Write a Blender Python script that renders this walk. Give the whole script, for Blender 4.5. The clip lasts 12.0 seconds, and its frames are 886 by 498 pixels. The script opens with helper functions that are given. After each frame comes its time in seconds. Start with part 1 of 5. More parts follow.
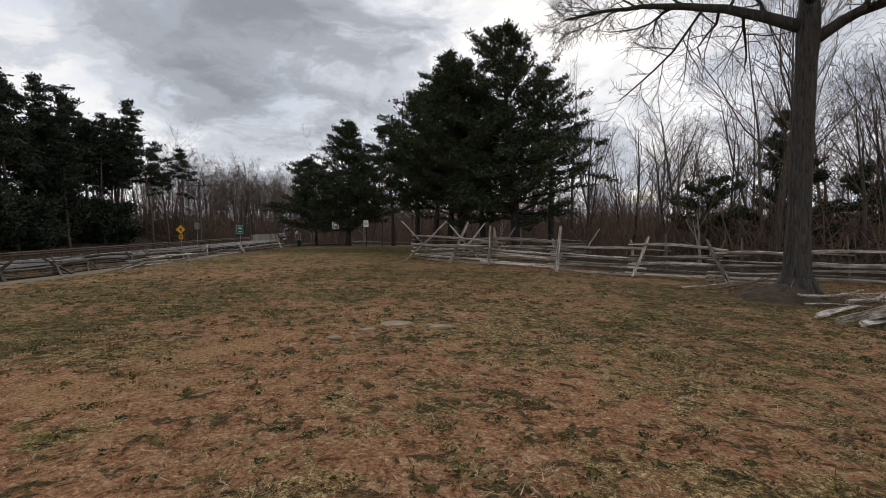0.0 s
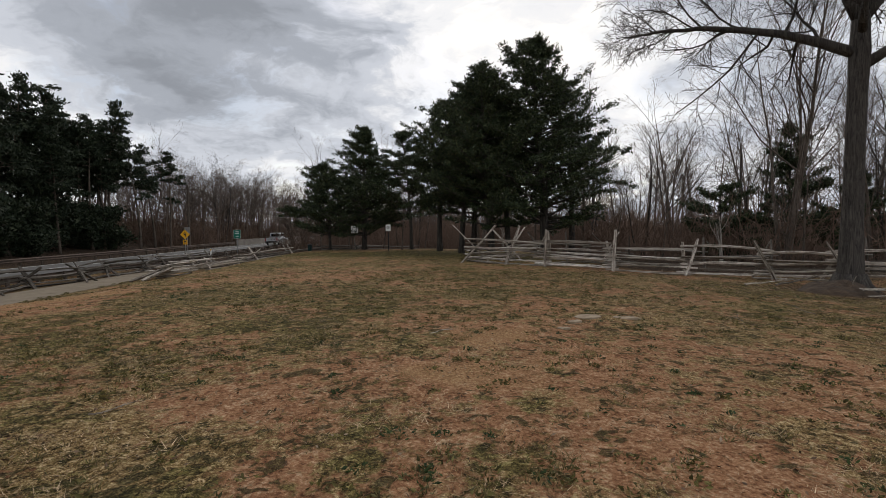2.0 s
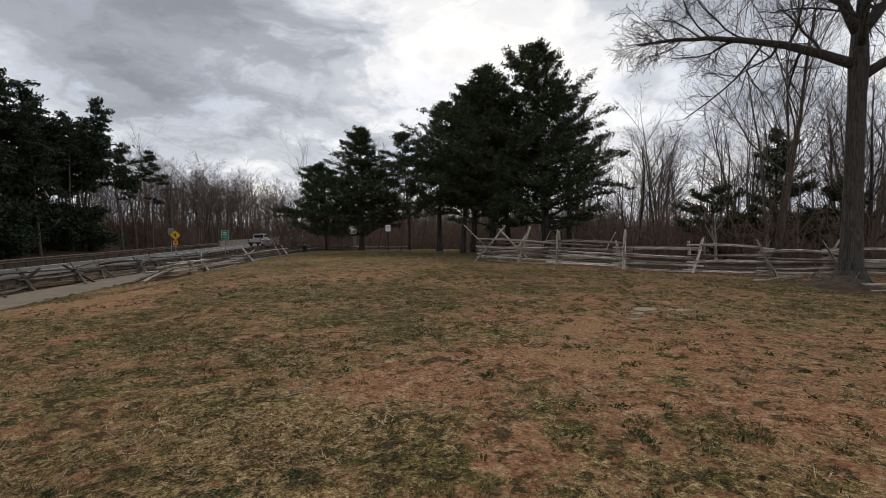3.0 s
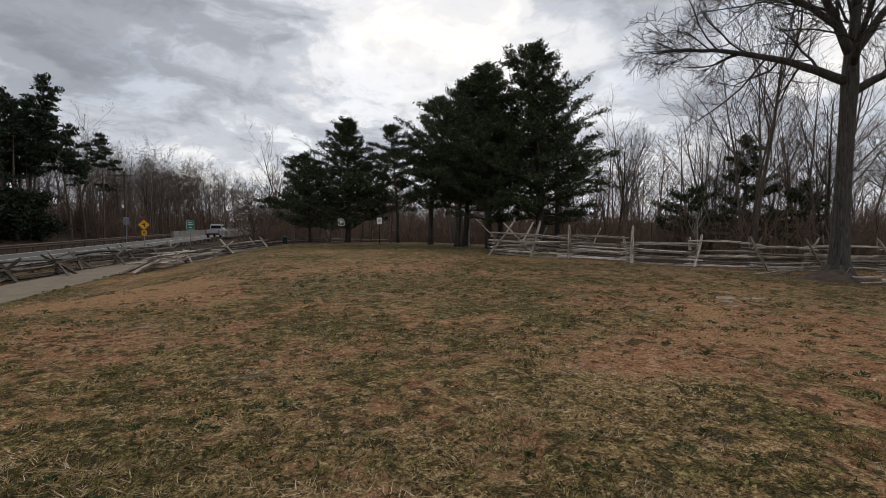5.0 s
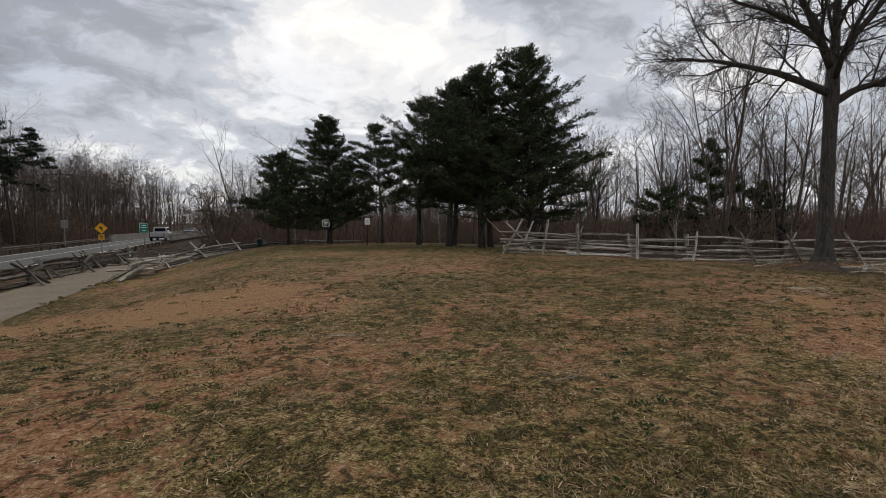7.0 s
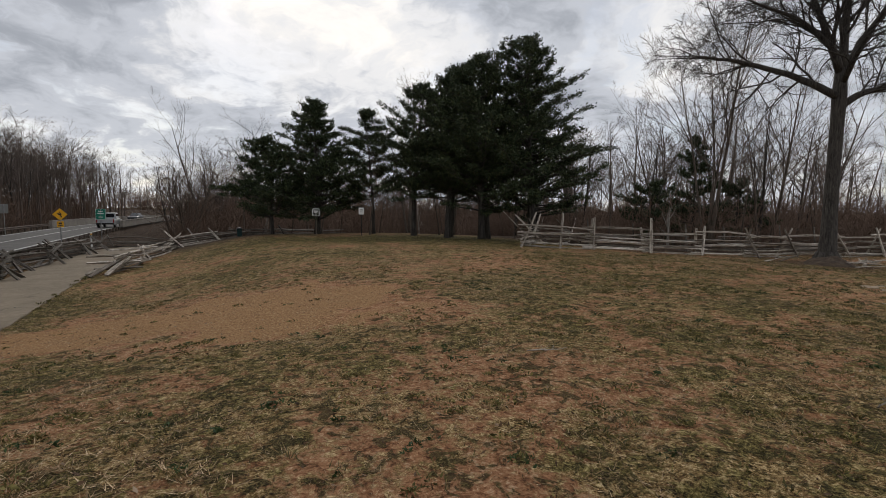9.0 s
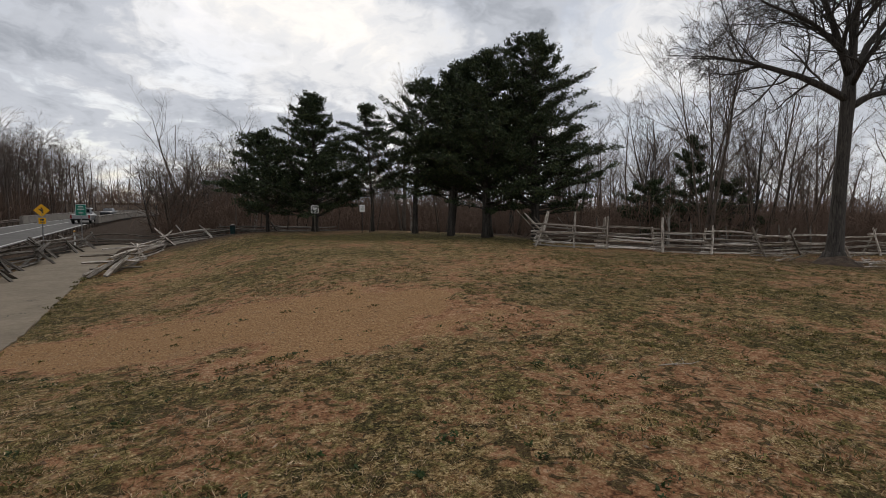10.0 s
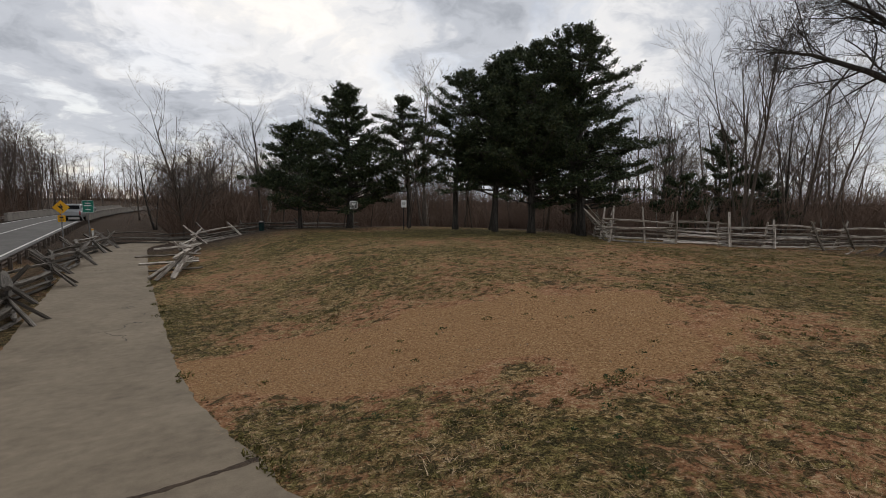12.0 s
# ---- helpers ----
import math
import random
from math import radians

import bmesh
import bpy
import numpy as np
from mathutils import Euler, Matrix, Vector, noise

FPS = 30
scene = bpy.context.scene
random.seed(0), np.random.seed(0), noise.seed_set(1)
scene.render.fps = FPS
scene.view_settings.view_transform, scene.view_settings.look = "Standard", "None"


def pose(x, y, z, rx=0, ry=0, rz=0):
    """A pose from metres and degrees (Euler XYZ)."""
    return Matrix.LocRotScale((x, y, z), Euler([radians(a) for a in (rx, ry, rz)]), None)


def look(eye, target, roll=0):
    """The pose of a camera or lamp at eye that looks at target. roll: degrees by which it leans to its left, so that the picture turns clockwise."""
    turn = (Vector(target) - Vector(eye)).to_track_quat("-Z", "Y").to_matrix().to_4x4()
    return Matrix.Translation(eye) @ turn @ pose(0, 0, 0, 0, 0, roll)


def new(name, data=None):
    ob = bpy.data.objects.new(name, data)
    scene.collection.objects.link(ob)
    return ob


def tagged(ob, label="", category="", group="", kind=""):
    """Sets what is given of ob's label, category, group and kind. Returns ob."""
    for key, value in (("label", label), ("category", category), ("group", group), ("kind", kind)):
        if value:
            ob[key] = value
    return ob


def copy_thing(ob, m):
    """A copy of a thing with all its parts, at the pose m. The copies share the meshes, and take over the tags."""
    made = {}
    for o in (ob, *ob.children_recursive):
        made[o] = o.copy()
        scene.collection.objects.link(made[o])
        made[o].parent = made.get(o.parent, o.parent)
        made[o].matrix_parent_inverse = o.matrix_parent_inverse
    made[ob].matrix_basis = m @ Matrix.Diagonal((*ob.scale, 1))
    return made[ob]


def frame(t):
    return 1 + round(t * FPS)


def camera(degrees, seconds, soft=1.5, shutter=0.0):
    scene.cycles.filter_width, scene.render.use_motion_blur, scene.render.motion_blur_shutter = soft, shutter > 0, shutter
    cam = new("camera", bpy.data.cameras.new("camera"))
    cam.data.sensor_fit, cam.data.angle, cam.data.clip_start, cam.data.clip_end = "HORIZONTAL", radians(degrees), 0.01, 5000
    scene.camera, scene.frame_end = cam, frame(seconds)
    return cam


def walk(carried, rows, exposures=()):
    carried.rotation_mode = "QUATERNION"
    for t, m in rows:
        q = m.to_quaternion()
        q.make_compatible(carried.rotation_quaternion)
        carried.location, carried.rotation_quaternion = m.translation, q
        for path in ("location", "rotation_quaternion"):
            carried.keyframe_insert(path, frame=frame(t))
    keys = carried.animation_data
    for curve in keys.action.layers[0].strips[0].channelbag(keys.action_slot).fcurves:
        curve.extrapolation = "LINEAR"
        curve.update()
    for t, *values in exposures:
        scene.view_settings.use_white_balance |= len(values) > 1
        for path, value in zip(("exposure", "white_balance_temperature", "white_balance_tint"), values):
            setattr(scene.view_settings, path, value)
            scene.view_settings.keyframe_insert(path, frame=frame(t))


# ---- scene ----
cam = camera(85.2, 12.0, soft=0.7)
PATH = [
    (0, (0.273, -0.379, 1.549), (0.255, 1.618, 1.446), -0.5),
    (0.5, (-0.669, -0.558, 1.579), (-0.63, 1.44, 1.491), -0.8),
    (1, (-1.62, -0.769, 1.601), (-1.541, 1.228, 1.512), -1.0),
    (1.5, (-2.674, -0.952, 1.613), (-2.567, 1.043, 1.52), -0.9),
    (2, (-3.662, -1.096, 1.582), (-3.529, 0.898, 1.494), -0.7),
    (2.5, (-4.615, -1.272, 1.545), (-4.444, 0.719, 1.469), -0.8),
    (3, (-5.393, -1.325, 1.544), (-5.156, 0.659, 1.46), -0.7),
    (3.2, (-5.703, -1.358, 1.521), (-5.449, 0.624, 1.429), -0.4),
    (4.8, (-8.262, -1.232, 1.527), (-7.828, 0.717, 1.411), 0.1),
    (5, (-8.611, -1.167, 1.536), (-8.149, 0.776, 1.426), 0.2),
    (5.5, (-9.632, -1.01, 1.543), (-9.114, 0.918, 1.439), 0.3),
    (6, (-10.436, -0.784, 1.566), (-9.855, 1.127, 1.455), 0.1),
    (6.5, (-11.294, -0.488, 1.561), (-10.643, 1.4, 1.451), -0.2),
    (7, (-12.112, -0.194, 1.572), (-11.397, 1.671, 1.459), -0.4),
    (7.2, (-12.464, -0.038, 1.533), (-11.723, 1.816, 1.414), -0.4),
    (8.8, (-14.541, 1.524, 1.728), (-13.658, 3.311, 1.569), 0.5),
    (9, (-14.793, 1.726, 1.732), (-13.883, 3.5, 1.571), 0.4),
    (9.5, (-15.415, 2.302, 1.782), (-14.455, 4.048, 1.614), 0.4),
    (10, (-16.08, 2.93, 1.819), (-15.084, 4.655, 1.643), 0.7),
    (10.5, (-16.938, 3.64, 1.842), (-15.916, 5.349, 1.658), 0.5),
    (11, (-17.829, 4.357, 1.871), (-16.783, 6.051, 1.68), 0.6),
    (11.5, (-18.72, 5.107, 1.865), (-17.651, 6.786, 1.669), 0.5),
    (12, (-19.505, 5.897, 1.822), (-18.412, 7.561, 1.624), 0.5),
]
walk(cam, [(t, look(eye, target, roll)) for t, eye, target, roll in PATH], [(0.0, 0.3, 6950, 11), (5.0, 0.24, 6950, 11), (12.0, 0.17, 7000, 11)])

# ---- world, sun and exposure ----
scene.view_settings.exposure = 0.0
SUN_EL, SUN_AZ = 38.0, 8.0


class Nodes:
    """Short hand for building a node tree."""

    def __init__(self, tree):
        self.tree = tree
        tree.nodes.clear()

    def add(self, kind, ins=None):
        n = self.tree.nodes.new(kind)
        for k, v in (ins or {}).items():
            if isinstance(v, bpy.types.NodeSocket):
                self.tree.links.new(v, n.inputs[k])
            else:
                n.inputs[k].default_value = v
        return n

    def math(self, op, a, b=0.0, c=0.0, clamp=False):
        n = self.add("ShaderNodeMath", {0: a, 1: b, 2: c})
        n.operation, n.use_clamp = op, clamp
        return n.outputs[0]

    def vec(self, op, a, b=(0, 0, 0)):
        n = self.add("ShaderNodeVectorMath", {0: a, 1: b})
        n.operation = op
        return n.outputs["Value"] if op in ("LENGTH", "DOT_PRODUCT", "DISTANCE") else n.outputs[0]

    def noise(self, vec, scale, detail=5.0, rough=0.55, dist=0.0):
        return self.add("ShaderNodeTexNoise", {"Vector": vec, "Scale": scale, "Detail": detail, "Roughness": rough, "Distortion": dist}).outputs[0]

    def ramp(self, fac, stops, mode="LINEAR"):
        n = self.add("ShaderNodeValToRGB", {0: fac})
        n.color_ramp.interpolation = mode
        while len(n.color_ramp.elements) < len(stops):
            n.color_ramp.elements.new(0.5)
        for e, (p, c) in zip(n.color_ramp.elements, stops):
            e.position, e.color = p, (*c, 1) if len(c) == 3 else c
        return n.outputs[0]

    def mix(self, fac, a, b, blend="MIX"):
        n = self.add("ShaderNodeMix")
        n.data_type, n.blend_type = "RGBA", blend
        for k, v in ((0, fac), (6, a), (7, b)):
            if isinstance(v, bpy.types.NodeSocket):
                self.tree.links.new(v, n.inputs[k])
            else:
                n.inputs[k].default_value = v if k == 0 else (*v, 1)
        return n.outputs[2]

    def remap(self, v, a, b, c=0.0, d=1.0):
        return self.add("ShaderNodeMapRange", {0: v, 1: a, 2: b, 3: c, 4: d}).outputs[0]


def build_world():
    """Broken overcast: a cloud deck seen in perspective, brightest round the veiled sun, with a little blue between."""
    world = bpy.data.worlds.new("cloudy_sky")
    scene.world = world
    world.use_nodes = True
    n = Nodes(world.node_tree)
    d = n.add("ShaderNodeTexCoord").outputs["Generated"]
    sep = n.add("ShaderNodeSeparateXYZ", {0: d})
    up = n.math("MAXIMUM", sep.outputs[2], 0.0)
    k = n.math("ADD", up, 0.3)
    p = n.add("ShaderNodeCombineXYZ", {0: n.math("DIVIDE", sep.outputs[0], k), 1: n.math("DIVIDE", sep.outputs[1], k), 2: 0.0}).outputs[0]
    warp = n.add("ShaderNodeTexNoise", {"Vector": p, "Scale": 2.0, "Detail": 5.0}).outputs[1]
    q = n.vec("ADD", p, n.vec("SCALE", n.vec("SUBTRACT", warp, (0.5, 0.5, 0.5))))
    q.node.inputs[1].links[0].from_node.inputs["Scale"].default_value = 0.9

    def bank(cx, cy, rx, ry):
        v = n.vec("MULTIPLY", n.vec("SUBTRACT", q, (cx, cy, 0)), (1 / rx, 1 / ry, 0))
        return n.remap(n.vec("LENGTH", v), 1.25, 0.35)

    big = n.noise(n.vec("ADD", p, (7.3, 2.1, 0)), 1.25, 7.0, 0.54, 0.3)
    fine = n.noise(n.vec("ADD", q, (1.7, 5.2, 0)), 3.6, 7.0, 0.58, 0.2)
    dens = n.math("ADD", n.math("MULTIPLY", big, 0.72), n.math("MULTIPLY", fine, 0.46))
    dens = n.math("ADD", dens, n.math("MULTIPLY", bank(*BANK_WEST), 0.21))
    dens = n.math("ADD", dens, n.math("MULTIPLY", bank(*BANK_EAST), 0.15))
    dens = n.math("SUBTRACT", dens, n.math("MULTIPLY", bank(*CLEARING), 0.09))
    deck = n.ramp(dens, [(0.42, (1.0, 1.0, 1.0)), (0.54, (0.79, 0.825, 0.885)), (0.64, (0.52, 0.57, 0.66)), (0.76, (0.34, 0.38, 0.45)), (0.9, (0.245, 0.275, 0.325))], "EASE")
    low = n.remap(sep.outputs[2], 0.16, 0.02)
    deck = n.mix(n.math("MULTIPLY", low, 0.6), deck, (0.62, 0.68, 0.76))
    sky = n.add("ShaderNodeTexSky")
    sky.sky_type, sky.sun_disc, sky.altitude = "NISHITA", False, 100.0
    sky.sun_elevation, sky.sun_rotation = radians(SUN_EL), radians(SUN_AZ)
    blue = n.vec("SCALE", sky.outputs[0])
    blue.node.inputs["Scale"].default_value = 0.10
    gap = n.math("MULTIPLY", n.remap(fine, 0.46, 0.34), 0.35)
    col = n.mix(gap, deck, blue)
    bg = n.add("ShaderNodeBackground", {0: col, 1: 0.92})
    n.add("ShaderNodeOutputWorld", {0: bg.outputs[0]})


BANK_WEST, BANK_EAST, CLEARING = (-0.48, 1.5, 0.62, 0.56), (0.98, 1.25, 0.4, 0.36), (0.34, 1.5, 0.5, 0.6)
build_world()
sun_data = bpy.data.lights.new("sun", "SUN")
sun_data.energy, sun_data.angle, sun_data.color = 0.6, radians(25), (1.0, 0.96, 0.9)
sun = new("sun", sun_data)
sun.rotation_euler = (radians(90 - SUN_EL), 0, radians(180 - SUN_AZ))

# ---- materials ----
def material(name, build):
    m = bpy.data.materials.new(name)
    m.use_nodes = True
    n = Nodes(m.node_tree)
    shader = build(n)
    n.add("ShaderNodeOutputMaterial", {0: shader})
    return m


def principled(n, color, rough=0.8, metal=0.0, height=None, bump=0.3, dist=0.02, spec=0.3):
    ins = {"Base Color": color, "Roughness": rough, "Metallic": metal, "Specular IOR Level": spec}
    if height is not None:
        ins["Normal"] = n.add("ShaderNodeBump", {"Height": height, "Strength": bump, "Distance": dist}).outputs[0]
    return n.add("ShaderNodeBsdfPrincipled", ins).outputs[0]


def rgb(c):
    return (*c, 1.0)


def plain(name, a, b, scale=6.0, rough=0.7, metal=0.0, bump=0.2, fine=40.0, dist=0.01, vary=0.0, stretch=(1, 1, 1), spec=0.3):
    """A surface with broad stains between two colours, fine grain, relief, and an optional change from piece to piece."""
    def build(n):
        v = n.vec("MULTIPLY", n.add("ShaderNodeTexCoord").outputs["Object"], stretch)
        broad, grain = n.noise(v, scale, 6.0), n.noise(v, fine, 6.0, 0.65)
        fac = n.math("ADD", n.math("MULTIPLY", broad, 0.6), n.math("MULTIPLY", grain, 0.4))
        col = n.ramp(fac, [(0.36, a), (0.64, b)])
        if vary:
            r = n.add("ShaderNodeObjectInfo").outputs["Random"]
            hsv = n.add("ShaderNodeHueSaturation", {"Color": col, "Value": n.remap(r, 0, 1, 1 - vary, 1 + vary), "Saturation": n.remap(r, 0, 1, 1.2, 0.7)})
            col = hsv.outputs[0]
        return principled(n, col, rough, metal, grain, bump, dist, spec)
    return material(name, build)


def wood_build(n, dim=1.0):
    v = n.add("ShaderNodeTexCoord").outputs["Object"]
    grain = n.noise(n.vec("MULTIPLY", v, (1.5, 34, 34)), 1.0, 5.0, 0.6, 0.6)
    fine = n.noise(n.vec("MULTIPLY", v, (4, 130, 130)), 1.0, 4.0, 0.6)
    stain = n.noise(v, 2.6, 5.0)
    r = n.add("ShaderNodeObjectInfo").outputs["Random"]
    col = n.ramp(n.math("ADD", n.math("MULTIPLY", grain, 0.65), n.math("MULTIPLY", fine, 0.35)),
                 [(0.36, (0.022, 0.017, 0.013)), (0.44, (0.2, 0.16, 0.125)), (0.52, (0.52, 0.455, 0.385)), (0.64, (0.8, 0.73, 0.64))])
    col = n.mix(n.remap(stain, 0.5, 0.72, 0, 0.6), col, (0.13, 0.105, 0.08))
    hsv = n.add("ShaderNodeHueSaturation", {"Color": col, "Value": n.remap(r, 0, 1, 0.3 * dim, 1.2 * dim), "Saturation": n.remap(r, 0, 1, 1.2, 0.75)})
    return principled(n, hsv.outputs[0], 0.85, 0, n.math("ADD", grain, fine), 0.6, 0.012)


def bark_build(dark, light, across=9.0, along=1.1, bump=0.9):
    def build(n):
        v = n.add("ShaderNodeTexCoord").outputs["Object"]
        ridge = n.noise(n.vec("MULTIPLY", v, (across, across, along)), 1.6, 5.0, 0.62, 1.2)
        fine = n.noise(v, 38.0, 5.0, 0.6)
        moss = n.noise(v, 1.3, 4.0)
        col = n.ramp(n.math("ADD", n.math("MULTIPLY", ridge, 0.72), n.math("MULTIPLY", fine, 0.28)), [(0.36, dark), (0.62, light)])
        col = n.mix(n.remap(moss, 0.52, 0.75, 0, 0.4), col, tuple(0.55 * a + 0.45 * b for a, b in zip(dark, light)))
        return principled(n, col, 0.92, 0, n.math("ADD", ridge, n.math("MULTIPLY", fine, 0.3)), bump, 0.05)
    return build


def leaf_build(a, b, c):
    def build(n):
        g = n.add("ShaderNodeNewGeometry")
        v = n.add("ShaderNodeTexCoord").outputs["Object"]
        col = n.ramp(g.outputs["Random Per Island"], [(0.0, a), (0.6, b), (1.0, c)])
        col = n.mix(n.remap(n.noise(v, 0.9, 4.0), 0.4, 0.7, 0, 0.6), col, tuple(0.6 * x for x in b))
        return principled(n, col, 0.65, spec=0.2)
    return build


def ground_build(n):
    """Worn early-spring turf: mats of straw, dark short growth and bare red clay, mixed by the cover on the ground.
    Shade between the tufts is put into the colours.
    """
    g = n.add("ShaderNodeNewGeometry").outputs["Position"]
    att = n.add("ShaderNodeAttribute")
    att.attribute_name = "cover"
    cover = n.add("ShaderNodeSeparateColor", {0: att.outputs["Color"]})
    green, bare, litter = cover.outputs[0], cover.outputs[1], cover.outputs[2]
    flat = n.vec("MULTIPLY", g, (1, 1, 0.3))

    def at(dx, dy, scale, detail=4.0, rough=0.6, dist=0.5):
        return n.noise(n.vec("ADD", flat, (dx, dy, 0)), scale, detail, rough, dist)

    def blend(*terms):
        out = n.math("MULTIPLY", terms[0][0], terms[0][1])
        for v, w in terms[1:]:
            out = n.math("ADD", out, n.math("MULTIPLY", v, w))
        return out

    yard, half, hand = at(9, 3, 0.55, 4.0), at(0, 0, 2.1, 5.0), at(31, 7, 5.5, 5.0)
    thumb, blade, pebble = at(3, 19, 15.0, 4.0, 0.65, 0.8), at(5, 41, 48.0, 3.0, 0.7, 1.0), at(17, 2, 26.0, 4.0, 0.7)
    clay = n.ramp(blend((hand, 0.35), (pebble, 0.65)), [(0.37, (0.10, 0.045, 0.024)), (0.45, (0.28, 0.13, 0.066)), (0.53, (0.42, 0.225, 0.12)), (0.64, (0.66, 0.46, 0.3))])
    tan = n.ramp(blend((pebble, 0.6), (blade, 0.4)), [(0.37, (0.13, 0.066, 0.03)), (0.46, (0.3, 0.162, 0.077)), (0.53, (0.4, 0.235, 0.115)), (0.64, (0.6, 0.42, 0.235))])
    # lowest stops of straw and grass are near black: painted shade between blades
    straw = n.ramp(blend((thumb, 0.45), (blade, 0.55)), [(0.40, (0.03, 0.02, 0.009)), (0.46, (0.15, 0.092, 0.036)), (0.53, (0.35, 0.235, 0.105)), (0.61, (0.68, 0.52, 0.3))])
    grass = n.ramp(blend((thumb, 0.5), (blade, 0.5)), [(0.40, (0.015, 0.012, 0.006)), (0.47, (0.065, 0.055, 0.019)), (0.54, (0.18, 0.15, 0.048)), (0.62, (0.4, 0.33, 0.14))])
    leafy = n.ramp(blade, [(0.36, (0.016, 0.011, 0.008)), (0.5, (0.05, 0.033, 0.023)), (0.66, (0.115, 0.078, 0.053))])
    soil = n.mix(n.remap(bare, 1.0, 1.15), clay, tan)
    mat = blend((half, 0.4), (hand, 0.35), (thumb, 0.25), (yard, 0.55), (bare, -0.20), (n.remap(bare, 1.0, 1.2), -0.1))
    col = n.mix(n.remap(mat, 0.605, 0.665), soil, straw)
    turf = blend((half, 0.3), (at(23, 61, 4.6, 5.0), 0.45), (at(71, 8, 11.0, 4.0), 0.25), (green, 0.16), (bare, -0.10), (n.remap(bare, 1.0, 1.2), -0.08))
    col = n.mix(n.remap(turf, 0.515, 0.575, 0, 0.85), col, grass)
    # dark clumps of growth, with the shaded gaps between tufts painted in as well
    clump = blend((at(13, 5, 5.2, 5.0, 0.62, 0.9), 0.75), (at(2, 77, 1.1, 3.0), 0.25), (bare, -0.06), (n.remap(bare, 1.0, 1.2), -0.1))
    col = n.mix(n.remap(clump, 0.5, 0.53, 0, 0.85), col, n.ramp(blade, [(0.4, (0.016, 0.013, 0.007)), (0.52, (0.05, 0.044, 0.017)), (0.66, (0.16, 0.135, 0.05))]))
    col = n.mix(litter, col, leafy)
    h = blend((hand, 0.9), (thumb, 0.7), (blade, 0.35), (n.remap(turf, 0.49, 0.57), 0.25), (n.remap(clump, 0.46, 0.53), 0.35))
    return principled(n, col, 0.95, 0, h, 1.0, 0.09, 0.1)


def asphalt_build(base, light, crackle):
    def build(n):
        g = n.add("ShaderNodeNewGeometry").outputs["Position"]
        agg = n.noise(g, 90.0, 4.0, 0.7)
        wear = n.noise(g, 0.8, 6.0, 0.6, 0.4)
        mid = n.noise(g, 6.0, 6.0, 0.6)
        col = n.ramp(n.math("ADD", n.math("MULTIPLY", agg, 0.35), n.math("MULTIPLY", n.math("ADD", wear, mid), 0.33)), [(0.36, base), (0.64, light)])
        vor = n.add("ShaderNodeTexVoronoi", {"Vector": n.vec("ADD", g, n.vec("SCALE", n.add("ShaderNodeTexNoise", {"Vector": g, "Scale": 2.5, "Detail": 4.0}).outputs[1])), "Scale": 0.42})
        vor.feature = "DISTANCE_TO_EDGE"
        cell = vor.outputs[0]
        line = n.math("MULTIPLY", n.remap(cell, 0.012, 0.002), n.remap(n.noise(g, 0.5, 2.0), 0.55, 0.62))
        col = n.mix(n.math("MULTIPLY", line, crackle), col, (0.03, 0.027, 0.024))
        return principled(n, col, 0.9, 0, agg, 0.35, 0.006, 0.25)
    return build


M_GROUND = material("turf", ground_build)
M_WOOD = material("weathered_wood", lambda n: wood_build(n, 1.0))
M_WOOD_DARK = material("blackened_wood", lambda n: wood_build(n, 0.4))
M_PATH = material("path_asphalt", asphalt_build((0.12, 0.095, 0.068), (0.25, 0.205, 0.15), 0.9))
M_ROAD = material("road_asphalt", asphalt_build((0.065, 0.062, 0.06), (0.145, 0.14, 0.134), 0.5))
M_BARK = material("grey_bark", bark_build((0.014, 0.012, 0.011), (0.09, 0.08, 0.07)))
M_BARK2 = material("brown_bark", bark_build((0.04, 0.031, 0.025), (0.145, 0.115, 0.092)))
M_PALE = material("pale_bark", bark_build((0.16, 0.14, 0.12), (0.42, 0.39, 0.345), 5.0, 2.0, 0.3))
M_TWIG = plain("twig", (0.08, 0.06, 0.048), (0.21, 0.165, 0.135), 3.0, 0.9)
M_WOODS = plain("woodland_stems", (0.055, 0.042, 0.035), (0.17, 0.135, 0.115), 0.25, 0.95)
M_BRUSH = plain("brush_stems", (0.075, 0.047, 0.034), (0.2, 0.135, 0.1), 0.2, 0.95)
M_CEDAR = material("cedar_leaf", leaf_build((0.016, 0.027, 0.014), (0.042, 0.06, 0.028), (0.1, 0.115, 0.05)))
M_PINE = material("pine_needles", leaf_build((0.01, 0.018, 0.010), (0.025, 0.038, 0.02), (0.052, 0.064, 0.034)))
M_STRAW = material("dead_grass_blades", leaf_build((0.15, 0.085, 0.042), (0.38, 0.25, 0.135), (0.74, 0.57, 0.37)))
M_BLADE = material("green_grass_blades", leaf_build((0.04, 0.036, 0.012), (0.12, 0.104, 0.032), (0.27, 0.22, 0.075)))
M_WEED = material("weed_leaves", leaf_build((0.018, 0.034, 0.011), (0.036, 0.062, 0.02), (0.075, 0.105, 0.035)))
M_LITTER = material("fallen_leaves", leaf_build((0.04, 0.024, 0.014), (0.17, 0.1, 0.06), (0.48, 0.37, 0.26)))
M_GALV = plain("galvanised_steel", (0.2, 0.2, 0.2), (0.36, 0.36, 0.36), 3.0, 0.5, 0.6)
M_RAIL = plain("rusted_guardrail", (0.05, 0.036, 0.028), (0.14, 0.1, 0.08), 1.4, 0.75, 0.3)
M_CONC = plain("concrete", (0.17, 0.15, 0.13), (0.3, 0.27, 0.235), 0.8, 0.9)
M_YELLOW = plain("yellow_sheeting", (0.72, 0.34, 0.012), (0.82, 0.42, 0.02), 1.5, 0.45, 0, 0.03)
